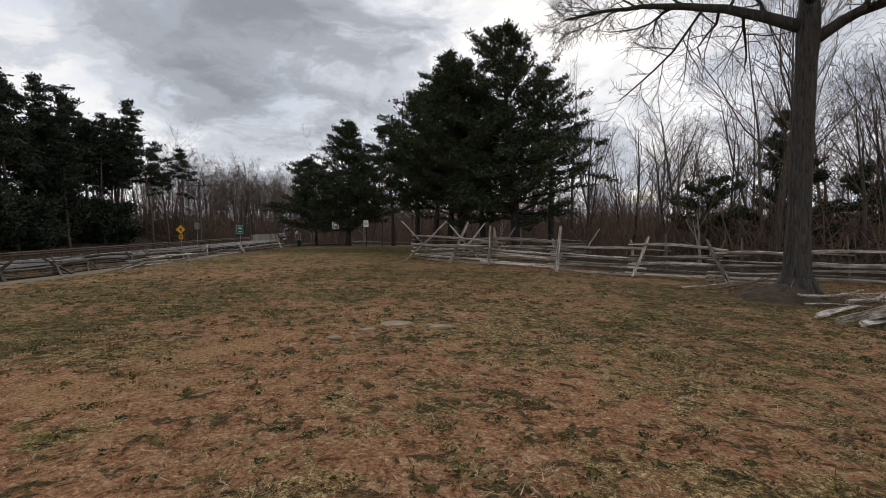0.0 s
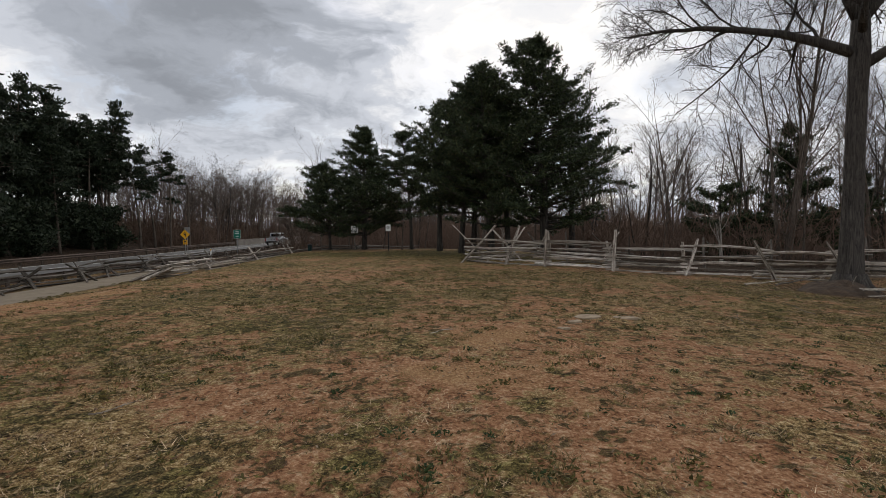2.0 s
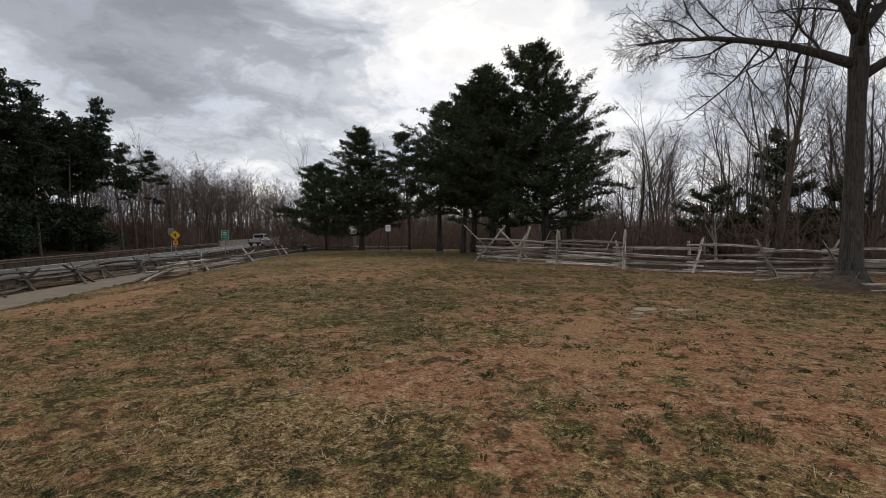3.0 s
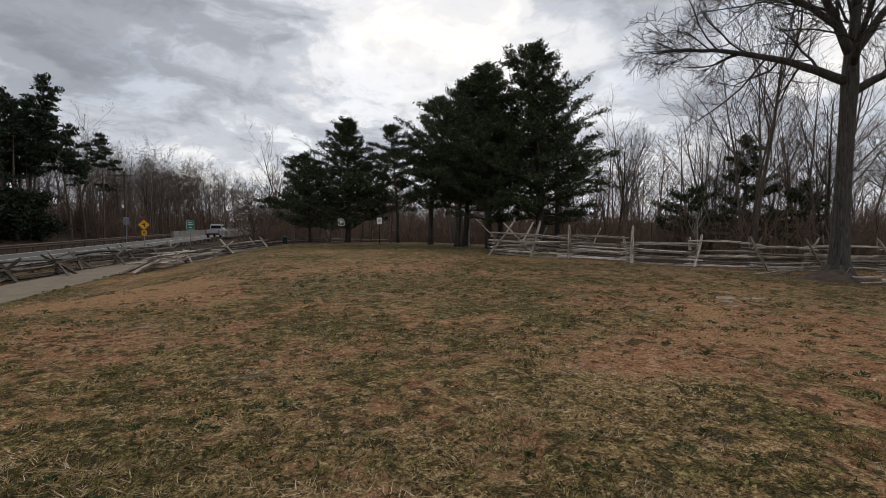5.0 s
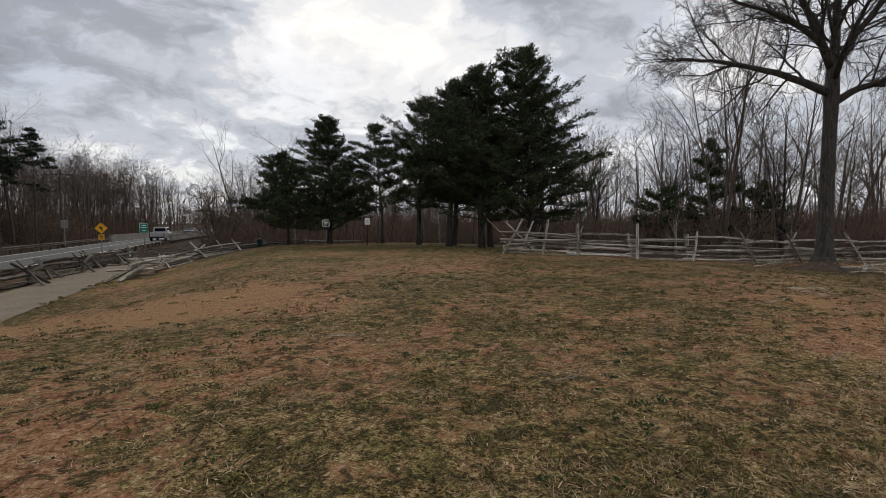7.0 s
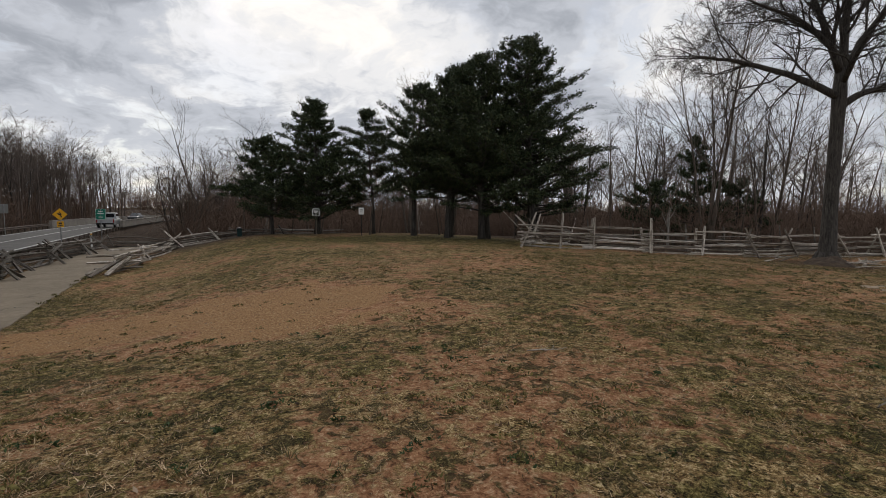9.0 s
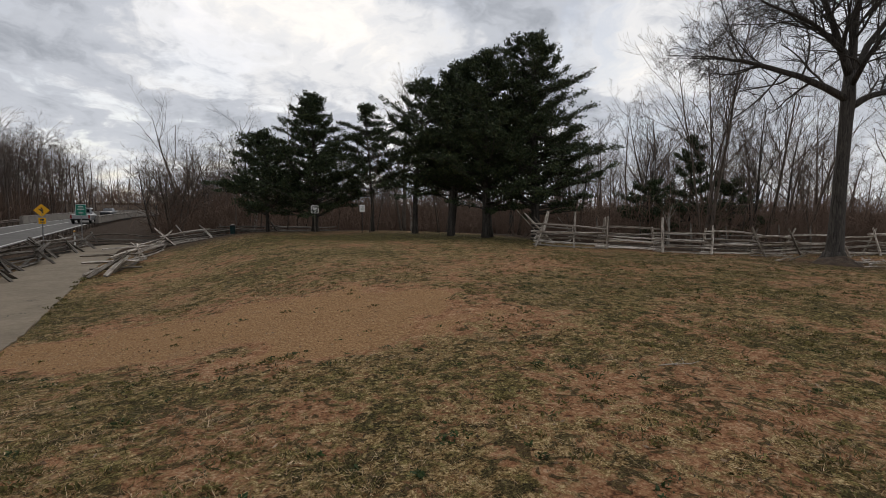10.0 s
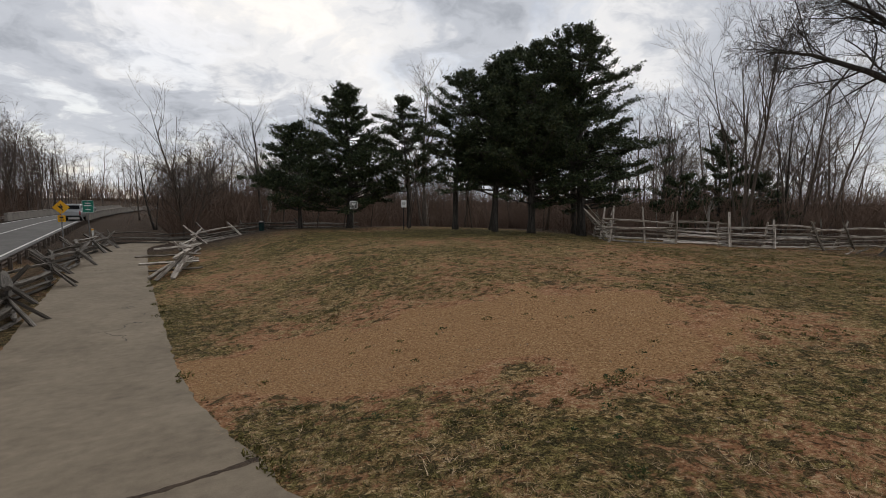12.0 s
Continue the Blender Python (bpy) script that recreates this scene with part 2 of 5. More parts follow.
M_GREEN = plain("green_sheeting", (0.008, 0.17, 0.115), (0.012, 0.22, 0.15), 1.5, 0.45, 0, 0.03)
M_WHITE = plain("white_sheeting", (0.66, 0.66, 0.64), (0.8, 0.8, 0.78), 2.0, 0.5, 0, 0.03)
M_BLACK = plain("black_paint", (0.012, 0.012, 0.012), (0.03, 0.03, 0.03), 2.0, 0.5)
M_BACK = plain("sign_back", (0.24, 0.24, 0.23), (0.34, 0.34, 0.33), 2.0, 0.5, 0.4)
M_STONE = plain("field_stone", (0.2, 0.15, 0.1), (0.36, 0.28, 0.2), 3.0, 0.9, 0, 0.6, 30.0, 0.02)
M_CUT = plain("cut_wood", (0.2, 0.15, 0.1), (0.38, 0.3, 0.21), 5.0, 0.85)
M_SOIL = plain("dark_soil", (0.03, 0.021, 0.015), (0.09, 0.062, 0.043), 4.0, 0.95, 0, 0.9, 25.0, 0.04)
M_PAINT = plain("silver_paint", (0.36, 0.37, 0.38), (0.42, 0.43, 0.44), 1.0, 0.3, 0.3, 0.02)
M_DARKCAR = plain("dark_paint", (0.03, 0.032, 0.036), (0.05, 0.052, 0.056), 1.0, 0.3, 0.2, 0.02)
M_RUBBER = plain("tyre_rubber", (0.012, 0.012, 0.012), (0.025, 0.025, 0.025), 4.0, 0.9)
M_GLASS = plain("car_glass", (0.01, 0.012, 0.014), (0.02, 0.022, 0.026), 1.0, 0.08, 0, 0.0, spec=0.6)
M_LAMP = plain("red_lamp", (0.25, 0.01, 0.008), (0.35, 0.015, 0.01), 2.0, 0.3)
M_BIN = plain("green_plastic", (0.008, 0.03, 0.03), (0.012, 0.045, 0.043), 2.0, 0.5)
M_LINE = plain("road_paint", (0.5, 0.5, 0.48), (0.66, 0.66, 0.63), 2.0, 0.8)


# ---- mesh helpers ----
def mesh_ob(name, verts, faces, mat, parent=None, label="", smooth=False):
    me = bpy.data.meshes.new(name)
    me.from_pydata([tuple(map(float, v)) for v in verts] if not isinstance(verts, np.ndarray) else verts.tolist(), [], faces if isinstance(faces, list) else faces.tolist())
    me.materials.append(mat)
    if smooth:
        me.polygons.foreach_set("use_smooth", np.ones(len(me.polygons), bool))
    ob = new(name, me)
    if parent is not None:
        ob.parent = parent
    if label:
        ob["label"] = label
    return ob


def part(name, bm, mat, parent=None, label="", smooth=False):
    me = bpy.data.meshes.new(name)
    bm.to_mesh(me)
    bm.free()
    me.materials.append(mat)
    if smooth:
        me.polygons.foreach_set("use_smooth", np.ones(len(me.polygons), bool))
    ob = new(name, me)
    if parent is not None:
        ob.parent = parent
    if label:
        ob["label"] = label
    return ob


def empty(name, x, y, z, rz=0.0):
    ob = new(name)
    ob.matrix_basis = pose(x, y, z, 0, 0, rz)
    return ob


def box(sx, sy, sz, at=(0, 0, 0), bevel=0.0, turn=None):
    bm = bmesh.new()
    bmesh.ops.create_cube(bm, size=1.0)
    bmesh.ops.scale(bm, vec=(sx, sy, sz), verts=bm.verts)
    if bevel:
        bmesh.ops.bevel(bm, geom=bm.edges[:], offset=bevel, segments=2, affect="EDGES")
    if turn is not None:
        bmesh.ops.transform(bm, matrix=turn, verts=bm.verts)
    bmesh.ops.translate(bm, vec=at, verts=bm.verts)
    return bm


class Tubes:
    """Gathers tapered, jointed tubes into one mesh."""

    def __init__(self):
        self.v, self.f, self.n = [], [], 0

    def add(self, pts, radii, sides, cap=True):
        pts = np.asarray(pts, float)
        m = len(pts)
        t = np.gradient(pts, axis=0)
        t /= np.linalg.norm(t, axis=1)[:, None] + 1e-9
        ref = np.array([0.0, 0.0, 1.0]) if abs(t[0][2]) < 0.8 else np.array([1.0, 0.0, 0.0])
        a = np.cross(t, ref)
        a /= np.linalg.norm(a, axis=1)[:, None] + 1e-9
        b = np.cross(t, a)
        ang = np.arange(sides) * 2 * np.pi / sides
        ring = pts[:, None] + np.asarray(radii, float)[:, None, None] * (np.cos(ang)[None, :, None] * a[:, None] + np.sin(ang)[None, :, None] * b[:, None])
        self.v.append(ring.reshape(-1, 3))
        i, j = np.meshgrid(np.arange(m - 1), np.arange(sides), indexing="ij")
        k = (j + 1) % sides
        q = np.stack([i * sides + j, i * sides + k, (i + 1) * sides + k, (i + 1) * sides + j], -1).reshape(-1, 4) + self.n
        self.f.extend(q.tolist())
        if cap and sides > 3:
            self.f.append([self.n + s for s in range(sides)][::-1])
            self.f.append([self.n + (m - 1) * sides + s for s in range(sides)])
        self.n += m * sides

    def verts(self):
        return np.concatenate(self.v) if self.v else np.zeros((0, 3))


def smooth01(a, b, v):
    t = np.clip((np.asarray(v, float) - a) / (b - a), 0, 1)
    return t * t * (3 - 2 * t)


# ---- the lie of the land ----
ROAD_Z = -0.75


def road_mid(y):
    return -27.0 + np.maximum(np.asarray(y, float) - 62, 0) ** 2 * 0.0013


def path_mid(y):
    """The middle of the footpath, which bends where it meets the field."""
    y = np.asarray(y, float)
    return -20.28 + 0.85 * (1 - smooth01(3, 14.5, y)) + 0.3 * smooth01(26, 40, y) + np.maximum(y - 38, 0) ** 2 * 0.06


def land(x, y):
    x, y = np.asarray(x, float), np.asarray(y, float)
    h = 0.03 + 0.05 * np.exp(-((y - 20) / 7) ** 2 - (x / 7) ** 2)
    h = h - 1.15 * smooth01(-10.5, -18.3, x) * smooth01(4.5, 17, y)
    h = h - 0.58 * smooth01(-4, 12, x) * (1 - 0.08 * smooth01(10, 20, y))
    h = h + 0.12 * np.exp(-((x + 17) / 5) ** 2 - ((y - 3) / 3.5) ** 2)
    h = h - 1.1 * smooth01(35, 52, y) * smooth01(-19, -13, x)
    h = h - 0.5 * smooth01(16, 40, x)
    bed = smooth01(-23.55, -24.15, x - np.maximum(y - 62, 0) ** 2 * 0.0013)
    h = h * (1 - bed) + (ROAD_Z - 0.06) * bed
    bank = smooth01(-31, -44, x - np.maximum(y - 62, 0) ** 2 * 0.0013)
    h = h + 1.4 * bank
    off = np.abs(x - road_mid(y))
    rise = smooth01(90, 220, np.hypot(x, y)) * smooth01(5, 26, off) * smooth01(-20, 20, y)
    return h + 0.6 * rise


def fbm(x, y, s, seed):
    return np.array([noise.fractal(Vector((a * s + seed, b * s - seed, seed * 0.37)), 1.0, 2.0, 4) for a, b in zip(np.ravel(x), np.ravel(y))]).reshape(np.shape(x))


def tan_patch(x, y):
    """How far out of the worn tan patch beside the path, which ends at 1."""
    u, w = (x + 15.2) * 0.857 - (y - 12.7) * 0.515, (x + 15.2) * 0.515 + (y - 12.7) * 0.857
    return np.hypot(u / 4.6, w / 2.3)


def cover_at(x, y):
    """Green growth, bare clay and leaf litter, each 0 to 1."""
    green = 0.47 + 0.46 * fbm(x, y, 0.16, 3.1) + 0.25 * fbm(x, y, 0.6, 5.7)
    bare = 0.57 + 0.45 * fbm(x, y, 0.22, 9.4) + 0.3 * fbm(x, y, 0.8, 2.2)
    patch = np.clip(2.2 - 1.55 * tan_patch(x, y) + 1.0 * fbm(x, y, 0.55, 6.6), 0, 1)
    bare = np.maximum(bare, patch * 1.25)
    green = green * (1 - patch * 0.9)
    verge = np.exp(-((x - path_mid(y) - 1.7) / 0.5) ** 2) * (y < 40)
    green = green + 0.25 * verge
    shade = np.exp(-((x + 2) / 7) ** 2 - ((y - 28) / 3.2) ** 2)
    green = green + 1.1 * shade
    bare = bare * (1 - shade)
    near = np.exp(-((x - 1.0) / 7) ** 2 - ((y - 3.5) / 3.5) ** 2)
    bare = bare + 0.15 * near
    litter = np.maximum(smooth01(33, 40, y + 0.15 * np.abs(x)), smooth01(0.5, 3.0, (y - 16.5) + 0.42 * (x - 7)) * smooth01(3.0, 7.0, x))
    litter = np.maximum(litter, np.clip(1.6 - np.hypot(x - 9.6, y - 12.6) / 1.5, 0, 0.8))
    fence_strip = np.exp(-((x + 22.6) / 1.1) ** 2) * (y < 42)
    litter = np.maximum(litter, 0.8 * fence_strip)
    litter = np.maximum(litter, smooth01(-31.5, -34, x))
    return np.clip(green, 0, 1.3), np.clip(bare, 0, 1.3), np.clip(litter, 0, 1)


def build_ground():
    def axis(a, b, step, far):
        fine = np.arange(a, b + step / 2, step)
        out = [step * 1.25 ** k for k in range(1, 60)]
        reach = np.cumsum(out)
        reach = reach[reach < far]
        return np.concatenate([(a - reach)[::-1], fine, b + reach])
    xs, ys = axis(-23.5, 13, 0.22, 2500), axis(-2, 23, 0.22, 2500)
    X, Y = np.meshgrid(xs, ys)
    Z = land(X, Y)
    lane = np.minimum(smooth01(1.3, 2.0, np.abs(X - path_mid(Y))), smooth01(3.4, 4.4, np.abs(X - road_mid(Y))))
    Z = Z + lane * (0.03 * fbm(X, Y, 0.9, 4.4) + 0.018 * fbm(X, Y, 3.1, 8.8)) - (1 - lane) * 0.03
    V = np.stack([X, Y, Z], -1).reshape(-1, 3)
    r, c = X.shape
    i, j = np.meshgrid(np.arange(r - 1), np.arange(c - 1), indexing="ij")
    a = (i * c + j).ravel()
    F = np.stack([a, a + 1, a + c + 1, a + c], -1)
    ob = mesh_ob("ground", V, F, M_GROUND, smooth=True)
    g, b, l = cover_at(X, Y)
    att = ob.data.attributes.new("cover", "FLOAT_COLOR", "POINT")
    att.data.foreach_set("color", np.stack([g, b, l, np.ones_like(g)], -1).reshape(-1))
    return tagged(ob, "worn field of straw, short grass and bare red clay", "ground", kind="structure")


def ribbon(name, mid, half, ys, lift, mat, rag=0.0, thick=0.05, cols=9):
    """A strip of paving along y that follows the land."""
    rng = np.random.default_rng(5)
    mids = mid(ys)
    left, right = half + rag * rng.normal(size=len(ys)), half + rag * rng.normal(size=len(ys))
    u = np.linspace(-1, 1, cols)
    X = mids[:, None] + np.where(u < 0, u * left[:, None], u * right[:, None])
    Y = np.repeat(ys[:, None], cols, 1)
    Z = lift(X, Y)
    top = np.stack([X, Y, Z], -1).reshape(-1, 3)
    r, c = X.shape
    i, j = np.meshgrid(np.arange(r - 1), np.arange(c - 1), indexing="ij")
    a = (i * c + j).ravel()
    faces = np.stack([a, a + 1, a + c + 1, a + c], -1).tolist()
    low = top - (0, 0, thick)
    n = len(top)
    for k in range(r - 1):
        p, q = k * c, (k + 1) * c
        faces += [[p, q, q + n, p + n], [q + c - 1, p + c - 1, p + c - 1 + n, q + c - 1 + n]]
    return mesh_ob(name, np.concatenate([top, low]), faces, mat, smooth=False)


build_ground()
tagged(ribbon("footpath", path_mid, 1.38, np.arange(-6, 52, 0.2), lambda x, y: land(x, y) + 0.0, M_PATH, 0.02), "narrow grey asphalt footpath with cracks and crumbling edges", "path", kind="structure")
tagged(ribbon("road", road_mid, 3.1, np.concatenate([np.arange(-60, 190, 2.0)]), lambda x, y: np.full_like(x, ROAD_Z), M_ROAD, 0.0, 0.5), "two-lane grey asphalt road", "road", kind="structure")
for side in (-2.75, 0.0, 2.8):
    tagged(ribbon("road_line", lambda y, s=side: road_mid(y) + s, 0.06, np.arange(-60, 190, 2.0), lambda x, y: np.full_like(x, ROAD_Z + 0.006), M_LINE, 0.0, 0.004, 2), "worn painted line on the road", "road line", kind="structure")


# ---- split-rail fences ----
def split_rail(name, a, b, thick, rng, parent, bend=0.042, mat=None):
    """One hand-split rail from a to b: a wedge-shaped, slightly bowed and tapered stick, modelled along its own x."""
    a, b = Vector(a), Vector(b)
    length = (b - a).length
    n, sides = 7, int(rng.integers(5, 7))
    ang = np.sort(rng.uniform(0, 2 * np.pi, sides) * 0.35 + np.arange(sides) * 2 * np.pi / sides)
    rad = rng.uniform(0.7, 1.2, sides) * thick
    bow, bow2, ph = rng.normal() * bend, rng.normal() * bend, rng.uniform(0, 3)
    xs = np.linspace(0, length, n)
    taper = np.linspace(rng.uniform(0.9, 1.15), rng.uniform(0.7, 1.0), n) * (1 + 0.06 * rng.normal(size=n))
    taper[0] *= 0.8
    taper[-1] *= 0.75
    s = xs / length
    oy = bow * np.sin(np.pi * s + ph * 0.3) * length * 0.35 - bow * np.sin(ph * 0.3) * length * 0.35
    oz = bow2 * np.sin(np.pi * s) * length * 0.35
    twist = rng.normal() * 0.4
    V = []
    for k in range(n):
        for g, r in zip(ang + twist * s[k], rad):
            V.append((xs[k], oy[k] + np.cos(g) * r * taper[k], oz[k] + np.sin(g) * r * 0.85 * taper[k]))
    F = [[k * sides + j, k * sides + (j + 1) % sides, (k + 1) * sides + (j + 1) % sides, (k + 1) * sides + j] for k in range(n - 1) for j in range(sides)]
    F += [list(range(sides))[::-1], [(n - 1) * sides + j for j in range(sides)]]
    ob = mesh_ob(name, np.array(V), F, mat or M_WOOD, parent)
    d = (b - a).normalized()
    m = d.to_track_quat("X", "Z").to_matrix().to_4x4()
    m.translation = a
    ob.matrix_basis = (parent.matrix_basis.inverted() if parent else Matrix()) @ m
    return ob


def worm_fence(label, corners, rails, height, seed, stakes, thick=0.06, over=0.28, first=1, mat=None):
    """A zigzag fence of stacked rails. stakes: for each corner, the leaning stakes as (foot dx, foot dy, head dx, head dy, height)."""
    rng = np.random.default_rng(seed)
    zs = [float(land(x, y)) for x, y in corners]
    fence = empty("split_rail_fence", corners[0][0], corners[0][1], zs[0])
    step = height / rails
    for k in range(len(corners) - 1):
        (x0, y0), (x1, y1) = corners[k], corners[k + 1]
        ln = math.hypot(x1 - x0, y1 - y0)
        ux, uy = (x1 - x0) / ln, (y1 - y0) / ln
        for r in range(rails):
            lift = step * (r + 0.5 * (k % 2)) + thick * 0.8
            e0, e1 = over * rng.uniform(0.5, 1.4), over * rng.uniform(0.5, 1.4)
            jz0, jz1 = rng.normal(size=2) * step * 0.26
            side = rng.normal() * 0.045
            gap = 0.10 if r == rails - 1 else 0.0
            p = (x0 - ux * e0 - uy * side, y0 - uy * e0 + ux * side, zs[k] + lift + jz0 + gap)
            q = (x1 + ux * e1 - uy * side, y1 + uy * e1 + ux * side, zs[k + 1] + lift + jz1 + gap)
            split_rail("rail", p, q, thick * rng.uniform(0.7, 1.25), rng, fence, 0.042, mat)
    for k, (x, y) in enumerate(corners):
        for fx, fy, hx, hy, ht in stakes[k % len(stakes)] if k >= first - 1 else ():
            f = (x + fx, y + fy, float(land(x + fx, y + fy)) - 0.08)
            split_rail("stake", f, (x + hx, y + hy, f[2] + ht + 0.08), thick * rng.uniform(0.95, 1.2), rng, fence, 0.015, mat)
    return tagged(fence, label, "fence", "split-rail fences")


E_CORNERS = [(-1.0, 20.25), (1.9, 18.95), (4.4, 17.75), (7.0, 16.85), (9.3, 15.85), (11.7, 15.35), (14.4, 14.35), (17.2, 13.85), (20.0, 12.6), (23.0, 12.0)]
E_STAKES = [
    [],
    [(0.0, -0.3, 0.08, -0.22, 1.55), (0.45, 0.4, 0.25, 0.1, 1.5)],
    [(-0.1, -0.35, 0.1, -0.1, 1.65), (0.25, 0.4, -0.1, 0.3, 1.2)],
    [(-0.3, -0.35, 0.5, 0.1, 1.4), (0.1, 0.35, -0.15, 0.1, 1.3)],
    [(0.3, -0.4, -0.3, 0.05, 1.45), (-0.15, 0.4, 0.35, 0.1, 1.4)],
    [(0.32, -0.4, -0.38, 0.0, 1.45), (-0.25, 0.4, 0.4, 0.05, 1.45)],
    [(0.35, -0.4, -0.35, 0.1, 1.45)],
    [(0.1, -0.35, -0.25, 0.0, 1.5), (-0.2, 0.4, 0.3, 0.05, 1.45)],
    [(0.1, -0.35, 0.2, 0.0, 1.5)],
]
east = worm_fence("weathered grey zigzag split-rail fence with leaning stakes", E_CORNERS, 6, 0.95, 11, E_STAKES, 0.074)
rng_x = np.random.default_rng(77)


def stakes_on(fence, items, thick=0.055):
    for f, h in items:
        split_rail("stake", f, h, thick * rng_x.uniform(0.85, 1.15), rng_x, fence, 0.015)


zc = float(land(-1.0, 20.2))
stakes_on(east, [((-1.55, 19.75, zc - 0.05), (0.25, 20.9, zc + 1.62)), ((-0.1, 20.4, zc - 0.05), (-1.75, 20.9, zc + 1.68)), ((0.35, 19.2, zc - 0.1), (1.15, 20.0, zc + 1.6))], 0.058)
north = worm_fence("weathered zigzag split-rail fence under the cedars", [(-1.0, 20.3), (1.3, 22.4), (3.2, 24.4), (6.2, 25.4), (8.4, 27.4)], 5, 0.9, 12, [[], [(0.5, -0.4, -0.9, 0.5, 1.6), (-0.6, -0.4, 0.8, 0.5, 1.6)], [(0.4, -0.4, -0.5, 0.4, 1.5), (-0.5, -0.3, 0.6, 0.4, 1.5)]], 0.058)
back = worm_fence("weathered split-rail fence at the wood's edge", [(3.4, 20.8), (6.3, 20.3), (9.0, 19.2), (12.0, 18.9), (15.0, 17.6), (18.0, 17.2)], 3, 0.8, 13, [[(0.1, -0.2, 0.1, 0.0, 1.5)], [(-0.1, -0.2, 0.0, 0.0, 1.4)]], 0.05, mat=M_WOOD_DARK)

W_STAKES = [
    [(0.75, -0.5, -0.55, 0.35, 1.08), (0.7, 0.45, -0.5, -0.35, 1.02)],
    [(0.8, 0.1, -0.5, 0.1, 1.0), (0.55, -0.65, -0.4, 0.5, 0.95)],
    [(0.75, -0.35, -0.5, 0.3, 1.05), (-0.5, -0.4, 0.45, 0.4, 1.0)],
]
W_CORNERS = [(-22.3, 1.0), (-21.7, 3.6), (-22.4, 6.3), (-21.8, 9.2), (-22.5, 12.1), (-21.9, 15.0), (-22.5, 17.9), (-21.9, 20.7), (-22.4, 23.6), (-21.7, 26.4), (-22.1, 29.3), (-21.4, 32.2), (-21.7, 35.1), (-21.0, 38.0), (-20.6, 40.6)]
worm_fence("dark weathered zigzag rail fence along the road", W_CORNERS, 5, 0.82, 21, W_STAKES, 0.08, mat=M_WOOD_DARK)
P_CORNERS = [(-17.95, 27.3), (-17.2, 29.6), (-17.35, 32.3), (-16.4, 34.9), (-16.2, 38.0), (-13.7, 39.7)]
pathside = worm_fence("grey split-rail fence with rails fallen at its end", P_CORNERS, 5, 0.64, 22, [[], [], [(0.35, -0.3, -0.3, 0.2, 0.8)], [], [(0.7, -0.6, -0.5, 0.5, 1.05), (-0.6, -0.4, 0.5, 0.4, 1.1), (0.6, 0.1, -0.3, 0.3, 0.9)], [(0.4, -0.5, -0.3, 0.4, 0.8)], []], 0.08, first=2)
zp = float(land(-18, 27))
stakes_on(pathside, [((-18.75, 25.75, zp + 0.02), (-17.55, 28.1, zp + 0.78)), ((-18.2, 25.9, zp + 0.02), (-17.5, 27.9, zp + 0.62)), ((-18.95, 26.3, zp + 0.03), (-17.7, 28.3, zp + 0.5))], 0.11)
stakes_on(pathside, [((-19.3, 28.6, zp + 0.62), (-17.0, 28.0, zp + 0.7)), ((-19.2, 28.1, zp + 0.36), (-17.1, 27.7, zp + 0.42)), ((-18.9, 27.8, zp + 0.12), (-17.0, 27.5, zp + 0.18)), ((-18.6, 29.6, zp + 0.8), (-16.6, 31.0, zp + 0.84))], 0.07)
worm_fence("low weathered rails at the field's far edge", [(-13.7, 39.7), (-11.2, 41.2), (-8.6, 42.6), (-5.8, 43.4), (-3.0, 44.6)], 3, 0.42, 25, [[], [], [(0.3, -0.3, -0.2, 0.3, 0.8)]], 0.07, mat=M_WOOD_DARK)
cross = worm_fence("low rail fence across the end of the path", [(-20.4, 44.0), (-17.6, 43.2), (-15.0, 43.6), (-12.2, 44.2), (-9.4, 46.0), (-6.4, 47.6)], 4, 0.62, 24, [[(0.3, -0.3, -0.2, 0.3, 0.9)], [], [(0.5, -0.4, -0.4, 0.4, 1.2)]], 0.065, mat=M_WOOD_DARK)


# ---- trees ----
def unit(v):
    return v / (np.linalg.norm(v) + 1e-9)


def limb_path(rng, p, d, length, n, wander, lift, droop=0.0):
    pts, step = [np.array(p, float)], length / n
    d = unit(np.array(d, float))
    for k in range(n):
        d = unit(d + rng.normal(size=3) * wander + np.array([0, 0, lift - droop * (k / n)]))
        pts.append(pts[-1] + d * step)
    return np.array(pts)


def branch_out(rng, wood, twigs, pts, r0, level, spec):
    """Side branches on a limb, down to the twigs."""
    n = len(pts) - 1
    length = float(np.linalg.norm(np.diff(pts, axis=0), axis=1).sum())
    count = spec["count"][level]
    for c in range(count):
        s = spec["from"][level] + (1 - spec["from"][level]) * (c + rng.uniform(0.1, 0.9)) / count
        k = min(int(s * n), n - 1)
        p = pts[k] + (pts[k + 1] - pts[k]) * (s * n - k)
        along = unit(pts[k + 1] - pts[k])
        side = unit(np.cross(along, rng.normal(size=3)))
        angle = radians(rng.uniform(*spec["angle"][level]))
        d = along * math.cos(angle) + side * math.sin(angle)
        ln = length * rng.uniform(*spec["length"][level]) * (1.15 - 0.6 * s)
        r = max(r0 * (1 - 0.75 * s) * spec["thin"], spec["least"])
        last = level == len(spec["count"]) - 1
        q = limb_path(rng, p, d, ln, spec.get("joints", 4 if last else 5), spec["wander"], spec["lift"], spec.get("droop", 0))
        (twigs if last else wood).add(q, np.linspace(r, max(r * 0.4, spec["least"] * 0.7), len(q)), 3 if r < 0.03 else 5, False)
        if not last:
            branch_out(rng, wood, twigs, q, r, level + 1, spec)


